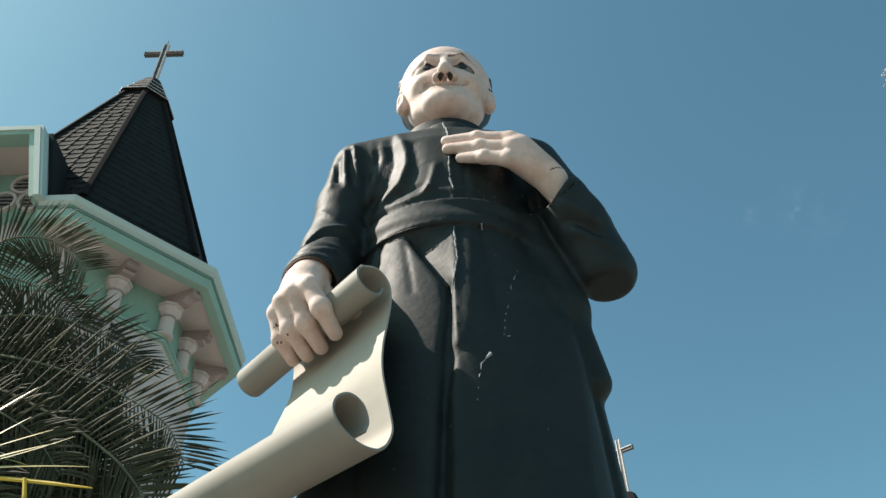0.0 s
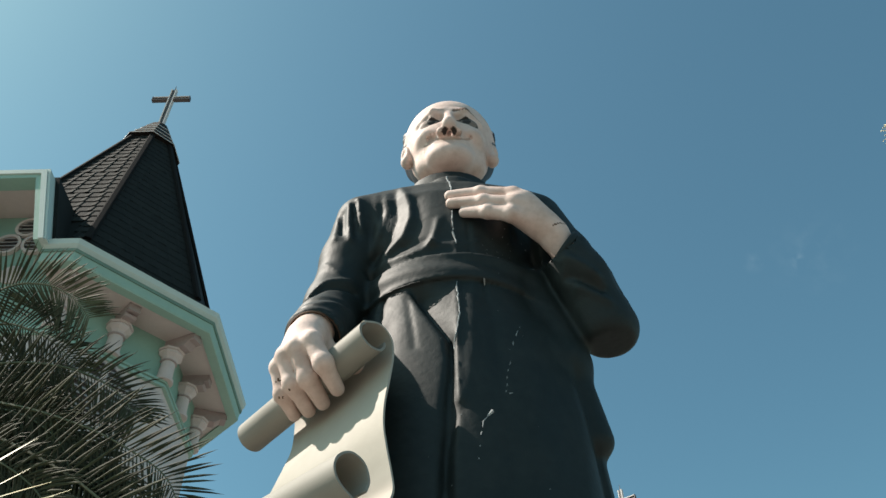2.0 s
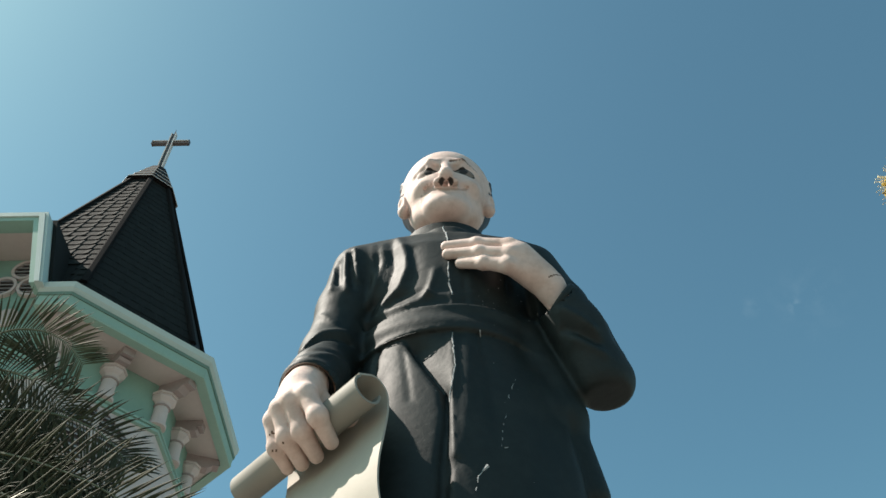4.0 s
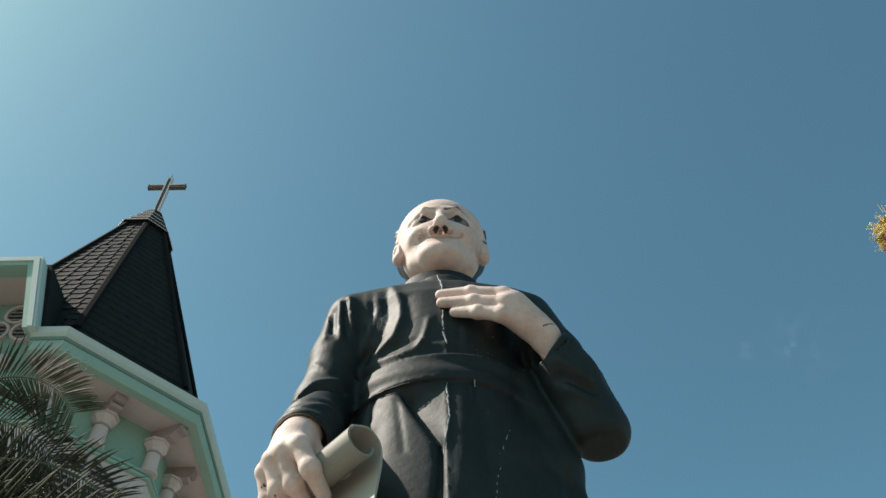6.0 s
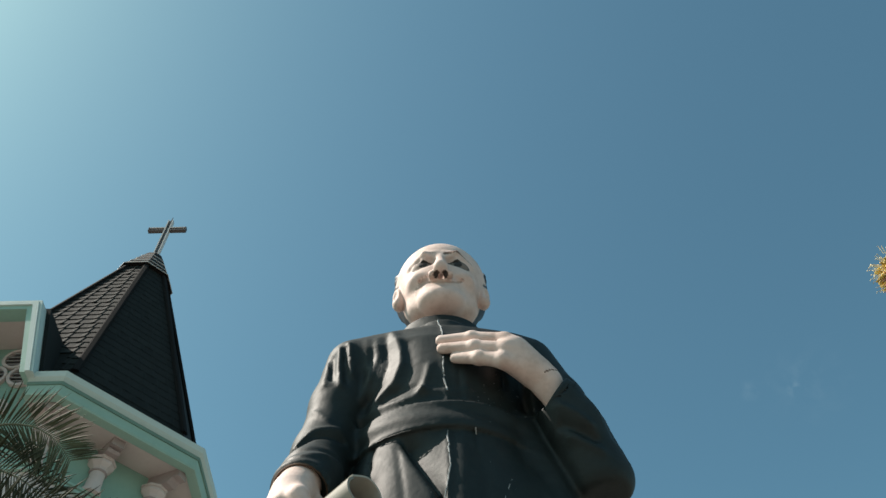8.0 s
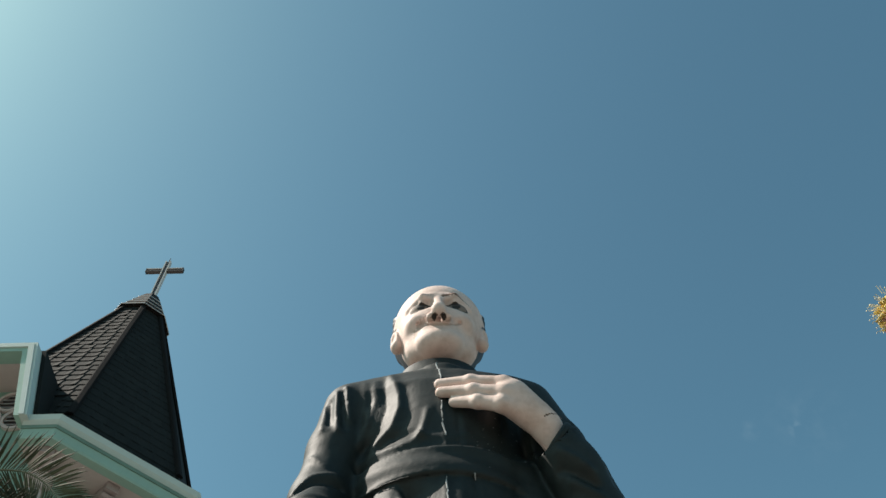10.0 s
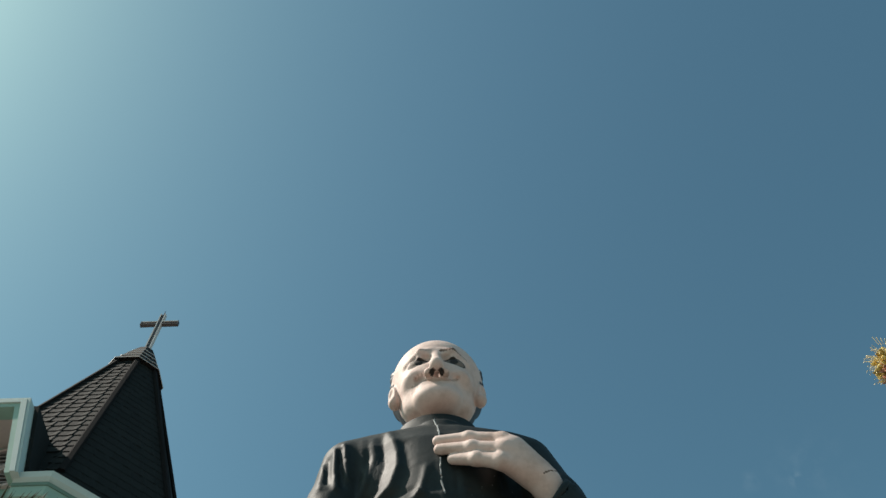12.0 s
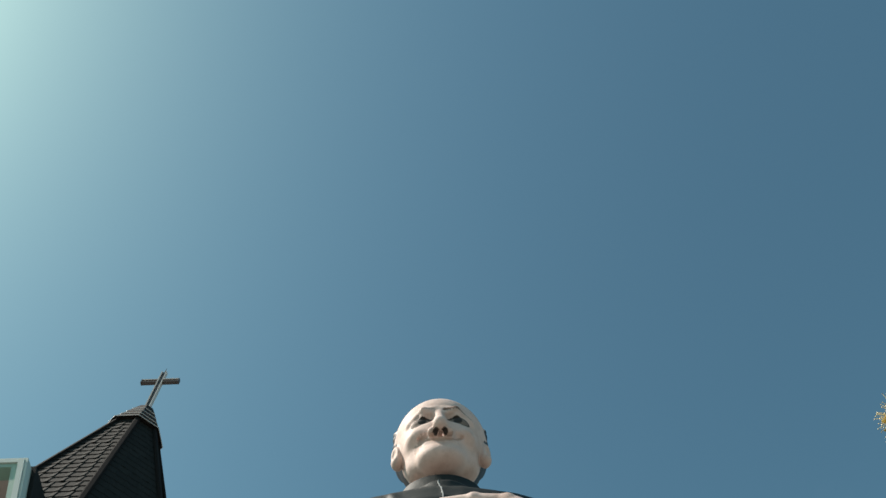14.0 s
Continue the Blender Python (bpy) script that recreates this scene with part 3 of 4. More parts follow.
def robe(X, Y, Z):
    a = np.interp(Z, ZS, WIDE).astype(np.float32)
    b = np.interp(Z, ZS, DEEP).astype(np.float32)
    c = np.interp(Z, ZS, MID).astype(np.float32)
    d = (np.sqrt(((X - CX) / a) ** 2 + ((Y - c) / b) ** 2) - 1) * np.minimum(a, b)
    front = np.clip((2.85 - Y) / 0.2, 0, 1)
    lift = 0
    for h, w, line in CHEST_FOLDS + SKIRT_FOLDS:
        e = flat_line(X, Z, line)
        lift = lift + 0.65 * h * np.exp(-(e / w) ** 1.7)
    # the deep pleat: steep on its far side, sloping up to the middle seam on the other
    line = np.interp(Z, (1.2, 2.8, 3.40, 3.65, 3.78, 3.96, 4.13), (-0.13, -0.11, -0.075, -0.05, -0.055, -0.142, -0.21))
    u = np.clip((X - line) / (-0.038 - line), 0, 1)
    pleat = np.where(X > line, 1 - u, np.exp(-((X - line) / 0.022) ** 2)) * np.interp(Z, (2.6, 3.4, 3.65, 3.9, 4.08, 4.15), (0.03, 0.03, 0.03, 0.06, 0.06, 0.0))
    d = d - (lift - pleat) * front
    # back pleats
    th = np.arctan2(X - CX, -(Y - c))
    d = d - np.clip((4.0 - Z) / 1.5, 0, 1) * 0.02 * np.cos(9 * th + 0.6) * np.clip((Y - 2.6) / 0.3, 0, 1)
    # shoulders
    d = join(d, cone(X, Y, Z, (-0.37, 2.63, 4.872), (0.30, 2.62, 4.85), 0.14, 0.14), 0.12)
    # drape at the side
    d = join(d, cone(X, Y, Z, (0.42, 2.60, 4.0), (0.50, 2.60, 3.47), 0.07, 0.075), 0.03)
    # sash
    band = (np.sqrt(((X - CX) / (a + 0.022)) ** 2 + ((Y - c) / (b + 0.022)) ** 2) - 1) * np.minimum(a, b)
    wave = 0.005 * np.sin(26 * Z + 3 * th) + 0.003 * np.sin(60 * Z + 2 * th)
    d = np.minimum(d, np.maximum(band - wave, np.abs(Z - 4.238) - 0.085))
    # arm that holds the scroll
    arm = limb(X, Y, Z, [(-0.482, 2.60, 4.805), (-0.540, 2.60, 4.52), (-0.587, 2.57, 4.20), (-0.593, 2.42, 3.94), (-0.59, 2.34, 3.83)], [0.145, 0.130, 0.125, 0.12, 0.115], 0.06)
    ripple = 0
    for h, w, line in SLEEVE_FOLDS:
        ripple = ripple + 0.65 * h * np.exp(-(flat_line(X, Z, line) / w) ** 1.7)
    d = join(d, arm - ripple * np.clip((2.75 - Y) / 0.15, 0, 1), 0.05)
    cut = (Z - 3.80) * 0.88 + (Y - 2.30) * 0.47
    d = np.maximum(d, -np.maximum(cone(X, Y, Z, (-0.598, 2.42, 3.96), (-0.62, 2.20, 3.60), 0.095, 0.13), cut - 0.04))
    # arm laid on the breast
    arm2 = limb(X, Y, Z, [(0.38, 2.62, 4.80), (0.49, 2.60, 4.50), (0.60, 2.57, 4.14), (0.645, 2.56, 4.025)], [0.155, 0.145, 0.127, 0.122], 0.05)
    fore = limb(X, Y, Z, [(0.61, 2.54, 4.015), (0.55, 2.48, 4.24), (0.482, 2.44, 4.36)], [0.125, 0.125, 0.120], 0.05)
    arm2 = join(arm2, fore, 0.05)
    arm2 = -join(-arm2, -(3.925 - Z + 0.10 * (X - 0.6)), 0.012)
    d = join(d, cone(X, Y, Z, (0.33, 2.60, 4.30), (0.42, 2.60, 3.85), 0.10, 0.12), 0.06)
    crease = (0.016 * np.exp(-(flat_line(X, Z, ((0.46, 4.26), (0.58, 4.16))) / 0.022) ** 2) - 0.016 * np.exp(-(flat_line(X, Z, ((0.47, 4.19), (0.60, 4.10))) / 0.018) ** 2)
              + 0.012 * np.exp(-(flat_line(X, Z, ((0.50, 4.12), (0.62, 4.04))) / 0.02) ** 2) - 0.012 * np.exp(-(flat_line(X, Z, ((0.56, 4.55), (0.64, 4.32), (0.70, 4.15))) / 0.02) ** 2))
    d = join(d, arm2 - crease, 0.03)
    d = np.maximum(d, -np.maximum(cone(X, Y, Z, (0.475, 2.425, 4.365), (0.30, 2.33, 4.50), 0.098, 0.15), 0.24 - X))
    # standing collar
    ring = np.sqrt((X + 0.03) ** 2 + ((Y - 2.66) / 1.15) ** 2)
    d = np.minimum(d, np.maximum(ring - (0.190 - 0.1 * (Z - 4.9)), np.abs(Z - 4.975 - 0.22 * (Y - 2.66)) - 0.075))
    return d


def head(X, Y, Z):
    x = X + 0.035
    d = egg(x, Y, Z, (0, 2.74, 5.57), (0.242, 0.30, 0.334))
    d = join(d, egg(x, Y, Z, (-0.06, 2.72, 5.60), (0.200, 0.23, 0.242)), 0.05)      # temples
    d = join(d, egg(x, Y, Z, (0.06, 2.72, 5.60), (0.204, 0.23, 0.242)), 0.05)
    d = join(d, egg(x, Y, Z, (0, 2.62, 5.42), (0.195, 0.178, 0.180)), 0.07)
    d = join(d, egg(x, Y, Z, (0, 2.525, 5.238), (0.120, 0.088, 0.064)), 0.09)       # chin
    d = join(d, cone(x, Y, Z, (-0.130, 2.65, 5.300), (0.130, 2.65, 5.300), 0.060, 0.060), 0.07)  # jaw
    d = join(d, cone(x, Y, Z, (0, 2.735, 4.85), (0, 2.775, 5.30), 0.162, 0.165), 0.03)  # neck
    for s in (-1, 1):
        d = join(d, egg(x, Y, Z, (s * 0.122, 2.530, 5.405), (0.064, 0.072, 0.050)), 0.030)   # cheek bone
        d = carve(d, egg(x, Y, Z, (s * 0.100, 2.416, 5.508), (0.076, 0.066, 0.042)), 0.020)  # eye hollow
        d = carve(d, egg(x, Y, Z, (s * 0.056, 2.430, 5.525), (0.030, 0.042, 0.036)), 0.012)
        d = join(d, egg(x, Y, Z, (s * 0.098, 2.508, 5.500), (0.062, 0.050, 0.042)), 0.008)  # eyeball
        d = join(d, limb(x, Y, Z, [(s * 0.040, 2.484, 5.545), (s * 0.095, 2.460, 5.540), (s * 0.160, 2.515, 5.484)], [0.008, 0.010, 0.008], 0.01), 0.008)  # upper lid
        d = join(d, limb(x, Y, Z, [(s * 0.045, 2.486, 5.474), (s * 0.098, 2.470, 5.457), (s * 0.155, 2.520, 5.466)], [0.007, 0.009, 0.007], 0.01), 0.010)  # lower lid
        d = join(d, limb(x, Y, Z, [(s * 0.026, 2.468, 5.598), (s * 0.090, 2.450, 5.582), (s * 0.172, 2.515, 5.534)], [0.014, 0.018, 0.014], 0.02), 0.028)  # brow
        d = join(d, egg(x, Y, Z, (s * 0.043, 2.432, 5.354), (0.031, 0.036, 0.027)), 0.010)  # nostril wing
        d = join(d, egg(x, Y, Z, (s * 0.035, 2.522, 5.335), (0.06, 0.055, 0.045)), 0.03)   # mouth mound
        d = join(d, egg(x, Y, Z, (s * 0.212, 2.80, 5.62), (0.062, 0.15, 0.13)), 0.02)   # hair over the ear
        for k in range(4):
            d = join(d, egg(x, Y, Z, (s * 0.247, 2.685 + 0.012 * (k % 2), 5.52 + 0.055 * k), (0.026, 0.030, 0.030)), 0.010)  # locks at the temple
        ear = egg(x - s * 0.04 * (Z - 5.4), Y, Z, (s * 0.240, 2.655, 5.430), (0.036, 0.050, 0.085))
        ear = join(ear, egg(x, Y, Z, (s * 0.243, 2.640, 5.372), (0.032, 0.036, 0.036)), 0.02)
        ear = carve(ear, egg(x, Y, Z, (s * 0.268, 2.610, 5.43), (0.022, 0.036, 0.052)), 0.008)
        d = join(d, ear, 0.012)
    for s in (-1, 1):
        d = carve(d, limb(x, Y, Z, [(s * 0.070, 2.436, 5.368), (s * 0.106, 2.450, 5.345), (s * 0.134, 2.470, 5.305)], [0.020, 0.030, 0.018], 0.01), 0.010)   # fold from nose to mouth
    d = join(d, limb(x, Y, Z, [(0, 2.470, 5.585), (0, 2.425, 5.46), (0, 2.385, 5.374)], [0.020, 0.028, 0.040], 0.02), 0.014)  # nose
    for s in (-1, 1):
        d = carve(d, egg(x, Y, Z, (s * 0.024, 2.405, 5.324), (0.016, 0.022, 0.020)), 0.005)
    d = join(d, limb(x, Y, Z, [(-0.090, 2.490, 5.350), (-0.02, 2.456, 5.328), (0.02, 2.456, 5.328), (0.090, 2.490, 5.350)], [0.005, 0.012, 0.012, 0.005], 0.01), 0.010)  # lips
    d = join(d, limb(x, Y, Z, [(-0.070, 2.494, 5.312), (0, 2.474, 5.288), (0.070, 2.494, 5.312)], [0.010, 0.018, 0.010], 0.01), 0.014)
    d = carve(d, limb(x, Y, Z, [(-0.115, 2.478, 5.366), (-0.055, 2.447, 5.324), (0, 2.434, 5.310), (0.055, 2.447, 5.324), (0.115, 2.478, 5.366)], [0.010, 0.011, 0.011, 0.011, 0.010], 0.004), 0.006)
    return d


GRIP = (  # fingers round the scroll: knuckle, middle joint, tip
    ((-0.585, 2.195, 3.675), (-0.532, 2.195, 3.568), (-0.488, 2.295, 3.525)),
    ((-0.645, 2.225, 3.672), (-0.597, 2.262, 3.554), (-0.549, 2.360, 3.512)),
    ((-0.692, 2.265, 3.665), (-0.660, 2.298, 3.558), (-0.608, 2.405, 3.510)),
    ((-0.726, 2.315, 3.650), (-0.704, 2.350, 3.547), (-0.668, 2.440, 3.515)))
LAID = (  # fingers on the breast: tip, middle joint, knuckle
    ((-0.045, 2.352, 4.715), (0.103, 2.315, 4.685), (0.253, 2.290, 4.635)),
    ((-0.040, 2.350, 4.655), (0.112, 2.300, 4.605), (0.251, 2.275, 4.555)),
    ((0.020, 2.350, 4.587), (0.129, 2.305, 4.535), (0.234, 2.285, 4.490)))


def grip_hand(X, Y, Z):
    d = limb(X, Y, Z, [(-0.60, 2.36, 3.90), (-0.625, 2.285, 3.76)], [0.085, 0.085], 0.03)
    for (a, b, c), r in zip(GRIP, (0.036, 0.0365, 0.035, 0.031)):
        d = join(d, cone(X, Y, Z, (-0.625, 2.285, 3.76), a, 0.06, r + 0.006), 0.03)
    f = None
    for (a, b, c), r in zip(GRIP, (0.036, 0.0365, 0.035, 0.031)):
        g = limb(X, Y, Z, [a, b, c], [r + 0.003, r, r * 0.8], 0.02)
        g = join(g, egg(X, Y, Z, b, (r * 1.05, r * 1.12, r * 1.02)), 0.012)
        f = g if f is None else join(f, g, 0.003)
    d = join(d, f, 0.015)
    d = join(d, limb(X, Y, Z, [(-0.57, 2.33, 3.76), (-0.50, 2.36, 3.70), (-0.42, 2.33, 3.66)], [0.05, 0.042, 0.034], 0.02), 0.02)
    return d


def laid_hand(X, Y, Z):
    d = limb(X, Y, Z, [(0.515, 2.45, 4.285), (0.445, 2.40, 4.42)], [0.056, 0.066], 0.03)
    d = join(d, limb(X, Y, Z, [(0.425, 2.38, 4.455), (0.29, 2.325, 4.575)], [0.074, 0.087], 0.03), 0.03)
    f = None
    for a, b, c in LAID:
        d = join(d, cone(X, Y, Z, (0.39, 2.36, 4.48), c, 0.06, 0.040), 0.025)
        g = limb(X, Y, Z, [a, b, c], [0.026, 0.032, 0.037], 0.02)
        g = join(g, egg(X, Y, Z, b, (0.036, 0.034, 0.034)), 0.01)
        f = g if f is None else join(f, g, 0.003)
    d = join(d, f, 0.015)
    return join(d, limb(X, Y, Z, [(0.38, 2.40, 4.53), (0.26, 2.40, 4.66), (0.14, 2.40, 4.72)], [0.05, 0.04, 0.03], 0.02), 0.02)


statue_verts, statue_faces, statue_slots = [], [], []


def add_piece(verts, faces, slots):
    base = sum(len(v) for v in statue_verts)
    statue_verts.append(np.asarray(verts))
    statue_faces.extend([[int(i) + base for i in f] for f in faces])
    statue_slots.extend(int(i) for i in slots)


BLACK_S, SKIN_S, HAIR_S, EYE_S, WHITE_S, LIP_S, DIRT_S, PAPER_S, CHALK_S, BROW_S, ROLL_SHADE_S = range(11)

v, f = grid_surface(robe, (-0.85, 2.0, 1.15), (0.92, 3.4, 5.12), 0.0115)
add_piece(v, f, np.zeros(len(f)))

v, f = grid_surface(head, (-0.38, 2.30, 4.80), (0.32, 3.10, 5.95), 0.0058)
mid = v[f].mean(1)
hx, hy, hz = mid[:, 0] + 0.035, mid[:, 1], mid[:, 2]
slot = np.full(len(f), SKIN_S)
rough_edge = 0.012 * np.sin(hz * 60) + 0.008 * np.sin(hy * 90)
slot[(hy > 2.725 + rough_edge + 0.25 * np.clip(5.62 - hz, -0.4, 0.0)) & (hz > 5.10) & (hz < 5.78) & (np.abs(hx) > 0.02)] = HAIR_S
slot[(np.abs(hx) > 0.205) & (hy > 2.652 + rough_edge) & (hy < 2.8) & (hz > 5.49) & (hz < 5.74)] = HAIR_S
for s in (-1, 1):
    ex, ez = (hx - s * 0.099), hz - 5.499 + s * 0.12 * (hx - s * 0.099)
    slot[((ex / 0.064) ** 2 + (ez / 0.034) ** 2 < 1) & (hy < 2.56)] = EYE_S
    slot[((ex / 0.057) ** 2 + ((ez + 0.003) / 0.025) ** 2 < 1) & (ex ** 2 + (ez - 0.002) ** 2 > 0.024 ** 2) & (hy < 2.56)] = WHITE_S
    slot[((hx - s * 0.025) / 0.020) ** 2 + ((hy - 2.405) / 0.030) ** 2 + ((hz - 5.328) / 0.022) ** 2 < 1] = BROW_S
    slot[((hx - s * 0.025) / 0.014) ** 2 + ((hy - 2.41) / 0.024) ** 2 + ((hz - 5.338) / 0.020) ** 2 < 1] = EYE_S
brow_1 = flat_line(hx, hz, ((-0.150, 5.556), (-0.115, 5.574), (-0.085, 5.582), (-0.03, 5.588))) + 0.003 * np.sin(hx * 700 + hz * 300)
# right brow broader and darker: the ridge's shade is painted in with it
shaded_brow = flat_line(hx, hz, ((0.03, 5.580), (0.07, 5.586), (0.11, 5.584), (0.15, 5.570), (0.18, 5.550))) + 0.004 * np.sin(hx * 700 + hz * 300)
ragged = 0.006 * np.sin(hx * 260 + hz * 90) + 0.004 * np.sin(hz * 410 - hx * 150)
for s in (-1,):                                       # the cheek fold's shade and its grime, both put into the colour
    fold = flat_line(hx, hz, ((s * 0.088, 5.366), (s * 0.106, 5.346), (s * 0.134, 5.306)))
    slot[(fold + ragged < 0.018) & (hy < 2.53) & (slot == SKIN_S)] = LIP_S
slot[(brow_1 < 0.004) & (hy < 2.6)] = LIP_S
slot[(shaded_brow < 0.011) & (hy < 2.62)] = BROW_S
mouth = flat_line(hx, hz, ((-0.112, 5.362), (-0.055, 5.326), (0.0, 5.314), (0.055, 5.326), (0.112, 5.362)))
slot[(mouth < 0.008) & (hy < 2.52)] = LIP_S
add_piece(v, f, slot)


def crumbs(mid, places, r):
    near = np.zeros(len(mid), bool)
    for p in places:
        q = mid - np.array(p)
        near |= (q ** 2).sum(1) < (r * (0.6 + 0.4 * np.sin(mid[:, 0] * 400) * np.sin(mid[:, 2] * 330))) ** 2
    return near


v, f = grid_surface(grip_hand, (-0.80, 2.0, 3.18), (-0.34, 2.52, 4.02), 0.0075)
mid = v[f].mean(1)
slot = np.full(len(f), SKIN_S)
slot[crumbs(mid, [(-0.705, 2.335, 3.525), (-0.662, 2.285, 3.53), (-0.60, 2.248, 3.53), (-0.535, 2.182, 3.545), (-0.72, 2.30, 3.58), (-0.67, 2.38, 3.49)], 0.015)] = DIRT_S
add_piece(v, f, slot)
v, f = grid_surface(laid_hand, (-0.12, 2.16, 4.22), (0.58, 2.56, 4.82), 0.0075)
mid = v[f].mean(1)
slot = np.full(len(f), SKIN_S)
ringy = (mid[:, 0] - 0.435) * 0.72 - (mid[:, 2] - 4.43) * 0.69 + 0.012 * np.sin(mid[:, 2] * 60)
slot[(np.abs(ringy) < 0.004) & (mid[:, 1] < 2.35) & (mid[:, 2] > 4.43)] = DIRT_S
add_piece(v, f, slot)

# scroll: one bent sheet, rolled in the fist and rolled out below
SO = Vector((-0.348, 2.13, 3.636))                   # middle of the upper roll's open end
SU, SV = Vector((0.72, -0.69, 0.112)).normalized(), Vector((0.722, -0.69, -0.037)).normalized()   # along the upper and the lower roll
SW = Vector((0.457, 0.336, -0.824)).normalized()     # down the sheet
SN = Vector((-0.531, -0.644, -0.557)).normalized()   # out of its face


def spline(keys, per):
    """A smooth line through the keys."""
    keys = [np.array(k, float) for k in keys]
    ext = [2 * keys[0] - keys[1]] + keys + [2 * keys[-1] - keys[-2]]
    out = []
    for i in range(1, len(ext) - 2):
        p0, p1, p2, p3 = ext[i - 1:i + 3]
        for j in range(per):
            t = j / per
            out.append(0.5 * (2 * p1 + (p2 - p0) * t + (2 * p0 - 5 * p1 + 4 * p2 - p3) * t * t + (3 * p1 - p0 - 3 * p2 + p3) * t ** 3))
    return out + [keys[-1]]


def sheet(section, thick):
    """A sheet of some thickness from a section of (down, out, length, share of the lower roll's slant)."""
    n, m = len(section), 16
    rows = []
    for i, (p, q, length, slant) in enumerate(section):
        i0, i1 = max(i - 1, 0), min(i + 1, n - 1)
        t = Vector((section[i1][0] - section[i0][0], section[i1][1] - section[i0][1])).normalized()
        axis = SU.lerp(SV, slant)
        row = []
        for side in (1, -1):
            pp, qq = p - t.y * thick / 2 * side, q + t.x * thick / 2 * side
            line = [SO + SW * pp + SN * qq - axis * (length * j / (m - 1)) for j in range(m)]
            row.append(line)
        rows.append(row[0] + row[1][::-1])
    verts, faces = [], []
    k = 2 * m
    for r in rows:
        verts.extend(tuple(x) for x in r)
    for i in range(n - 1):
        for j in range(k):
            j1 = (j + 1) % k
            faces.append((i * k + j, i * k + j1, (i + 1) * k + j1, (i + 1) * k + j))
    for i in (0, n - 1):
        for j in range(m - 1):
            faces.append((i * k + j, i * k + j + 1, i * k + k - 2 - j, i * k + k - 1 - j))
    return verts, faces


# upper roll, its shade put into the darker paint
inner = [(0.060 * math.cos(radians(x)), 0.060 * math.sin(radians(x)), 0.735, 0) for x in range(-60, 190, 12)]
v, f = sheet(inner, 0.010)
add_piece(v, f, [ROLL_SHADE_S] * len(f))
SHEET = [(-0.069, 0.001, 0.54, 0), (-0.054, -0.087, 0.56, 0), (0.008, -0.111, 0.58, 0),
         (0.084, -0.066, 0.58, 0.1), (0.179, 0.03, 0.56, 0.2), (0.267, 0.125, 0.58, 0.4), (0.351, 0.196, 0.64, 0.6), (0.433, 0.241, 0.74, 0.8),
         (0.511, 0.277, 0.90, 0.9), (0.576, 0.316, 1.05, 1), (0.618, 0.391, 1.1, 1), (0.613, 0.445, 1.1, 1), (0.576, 0.50, 1.1, 1), (0.51, 0.533, 1.1, 1),
         (0.458, 0.524, 1.1, 1), (0.425, 0.48, 1.1, 1), (0.424, 0.419, 1.1, 1), (0.465, 0.385, 1.1, 1), (0.522, 0.40, 1.1, 1), (0.555, 0.44, 1.1, 1)]
v, f = sheet(spline(SHEET, 5), 0.008)
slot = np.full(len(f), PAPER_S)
for i in range(len(f)):                               # the lower roll's outside takes the darker paint in place of its shade
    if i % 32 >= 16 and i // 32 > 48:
        slot[i] = ROLL_SHADE_S
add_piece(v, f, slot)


for middle, along, r in ((SO - SU * 0.728, SU, 0.058), (SO + SW * 0.515 + SN * 0.458 - SV * 1.085, SV, 0.078)):     # discs added at the far ends of both rolls to keep the sun out
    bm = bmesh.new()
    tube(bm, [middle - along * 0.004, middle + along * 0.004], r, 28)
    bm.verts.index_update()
    add_piece([tuple(q.co) for q in bm.verts], [[q.index for q in g.verts] for g in bm.faces], [ROLL_SHADE_S] * len(bm.faces))
    bm.free()


# pale cracks and specks on the robe's front
def on_front_of(field, x, z):
    y = np.arange(1.9, 3.0, 0.004)
    d = field(np.full_like(y, x), y, np.full_like(y, z))
    i = int(np.argmax(d < 0))
    return (x, float(y[i]) if d[i] < 0 else 2.7, z)


def crack(line, r, slot, field=robe, sink=0.0):
    """A thin uneven bead along the front of the robe or the face."""
    pts = []
    for (x0, z0), (x1, z1) in zip(line, line[1:]):
        n = max(2, int(math.hypot(x1 - x0, z1 - z0) / 0.018))
        pts += [on_front_of(field, x0 + (x1 - x0) * i / n + random.uniform(-0.003, 0.003), z0 + (z1 - z0) * i / n) for i in range(n)]
    pts.append(on_front_of(field, *line[-1]))
    pts = [(x, y + sink, z) for x, y, z in pts]
    bm = bmesh.new()
    tube(bm, pts, [r * random.uniform(0.5, 1.2) for _ in pts], 5)
    bm.verts.index_update()
    add_piece([tuple(q.co) for q in bm.verts], [[q.index for q in g.verts] for g in bm.faces], [slot] * len(bm.faces))
    bm.free()


crack(((-0.037, 4.61), (-0.035, 4.47), (-0.022, 4.386)), 0.0045, CHALK_S)
crack(((-0.058, 5.02), (-0.045, 4.90), (-0.033, 4.77)), 0.005, CHALK_S)
crack(((-0.027, 4.14), (-0.021, 3.92), (-0.038, 3.79), (-0.05, 3.70)), 0.0035, CHALK_S)
crack(((0.094, 4.155), (0.10, 4.025)), 0.0035, CHALK_S)
crack(((0.254, 3.984), (0.197, 3.80), (0.156, 3.61), (0.143, 3.50), (0.126, 3.462)), 0.0022, CHALK_S)
crack(((0.156, 3.51), (0.235, 3.528)), 0.0025, CHALK_S)
crack(((0.079, 3.406), (0.05, 3.36), (0.026, 3.195)), 0.003, CHALK_S)
crack(((0.085, 3.412), (0.065, 3.385)), 0.007, CHALK_S)
crack(((-0.336, 4.158), (-0.242, 4.155), (-0.15, 4.152)), 0.003, BLACK_S)
crack(((-0.33, 4.72), (-0.345, 4.60), (-0.36, 4.55)), 0.004, BLACK_S)
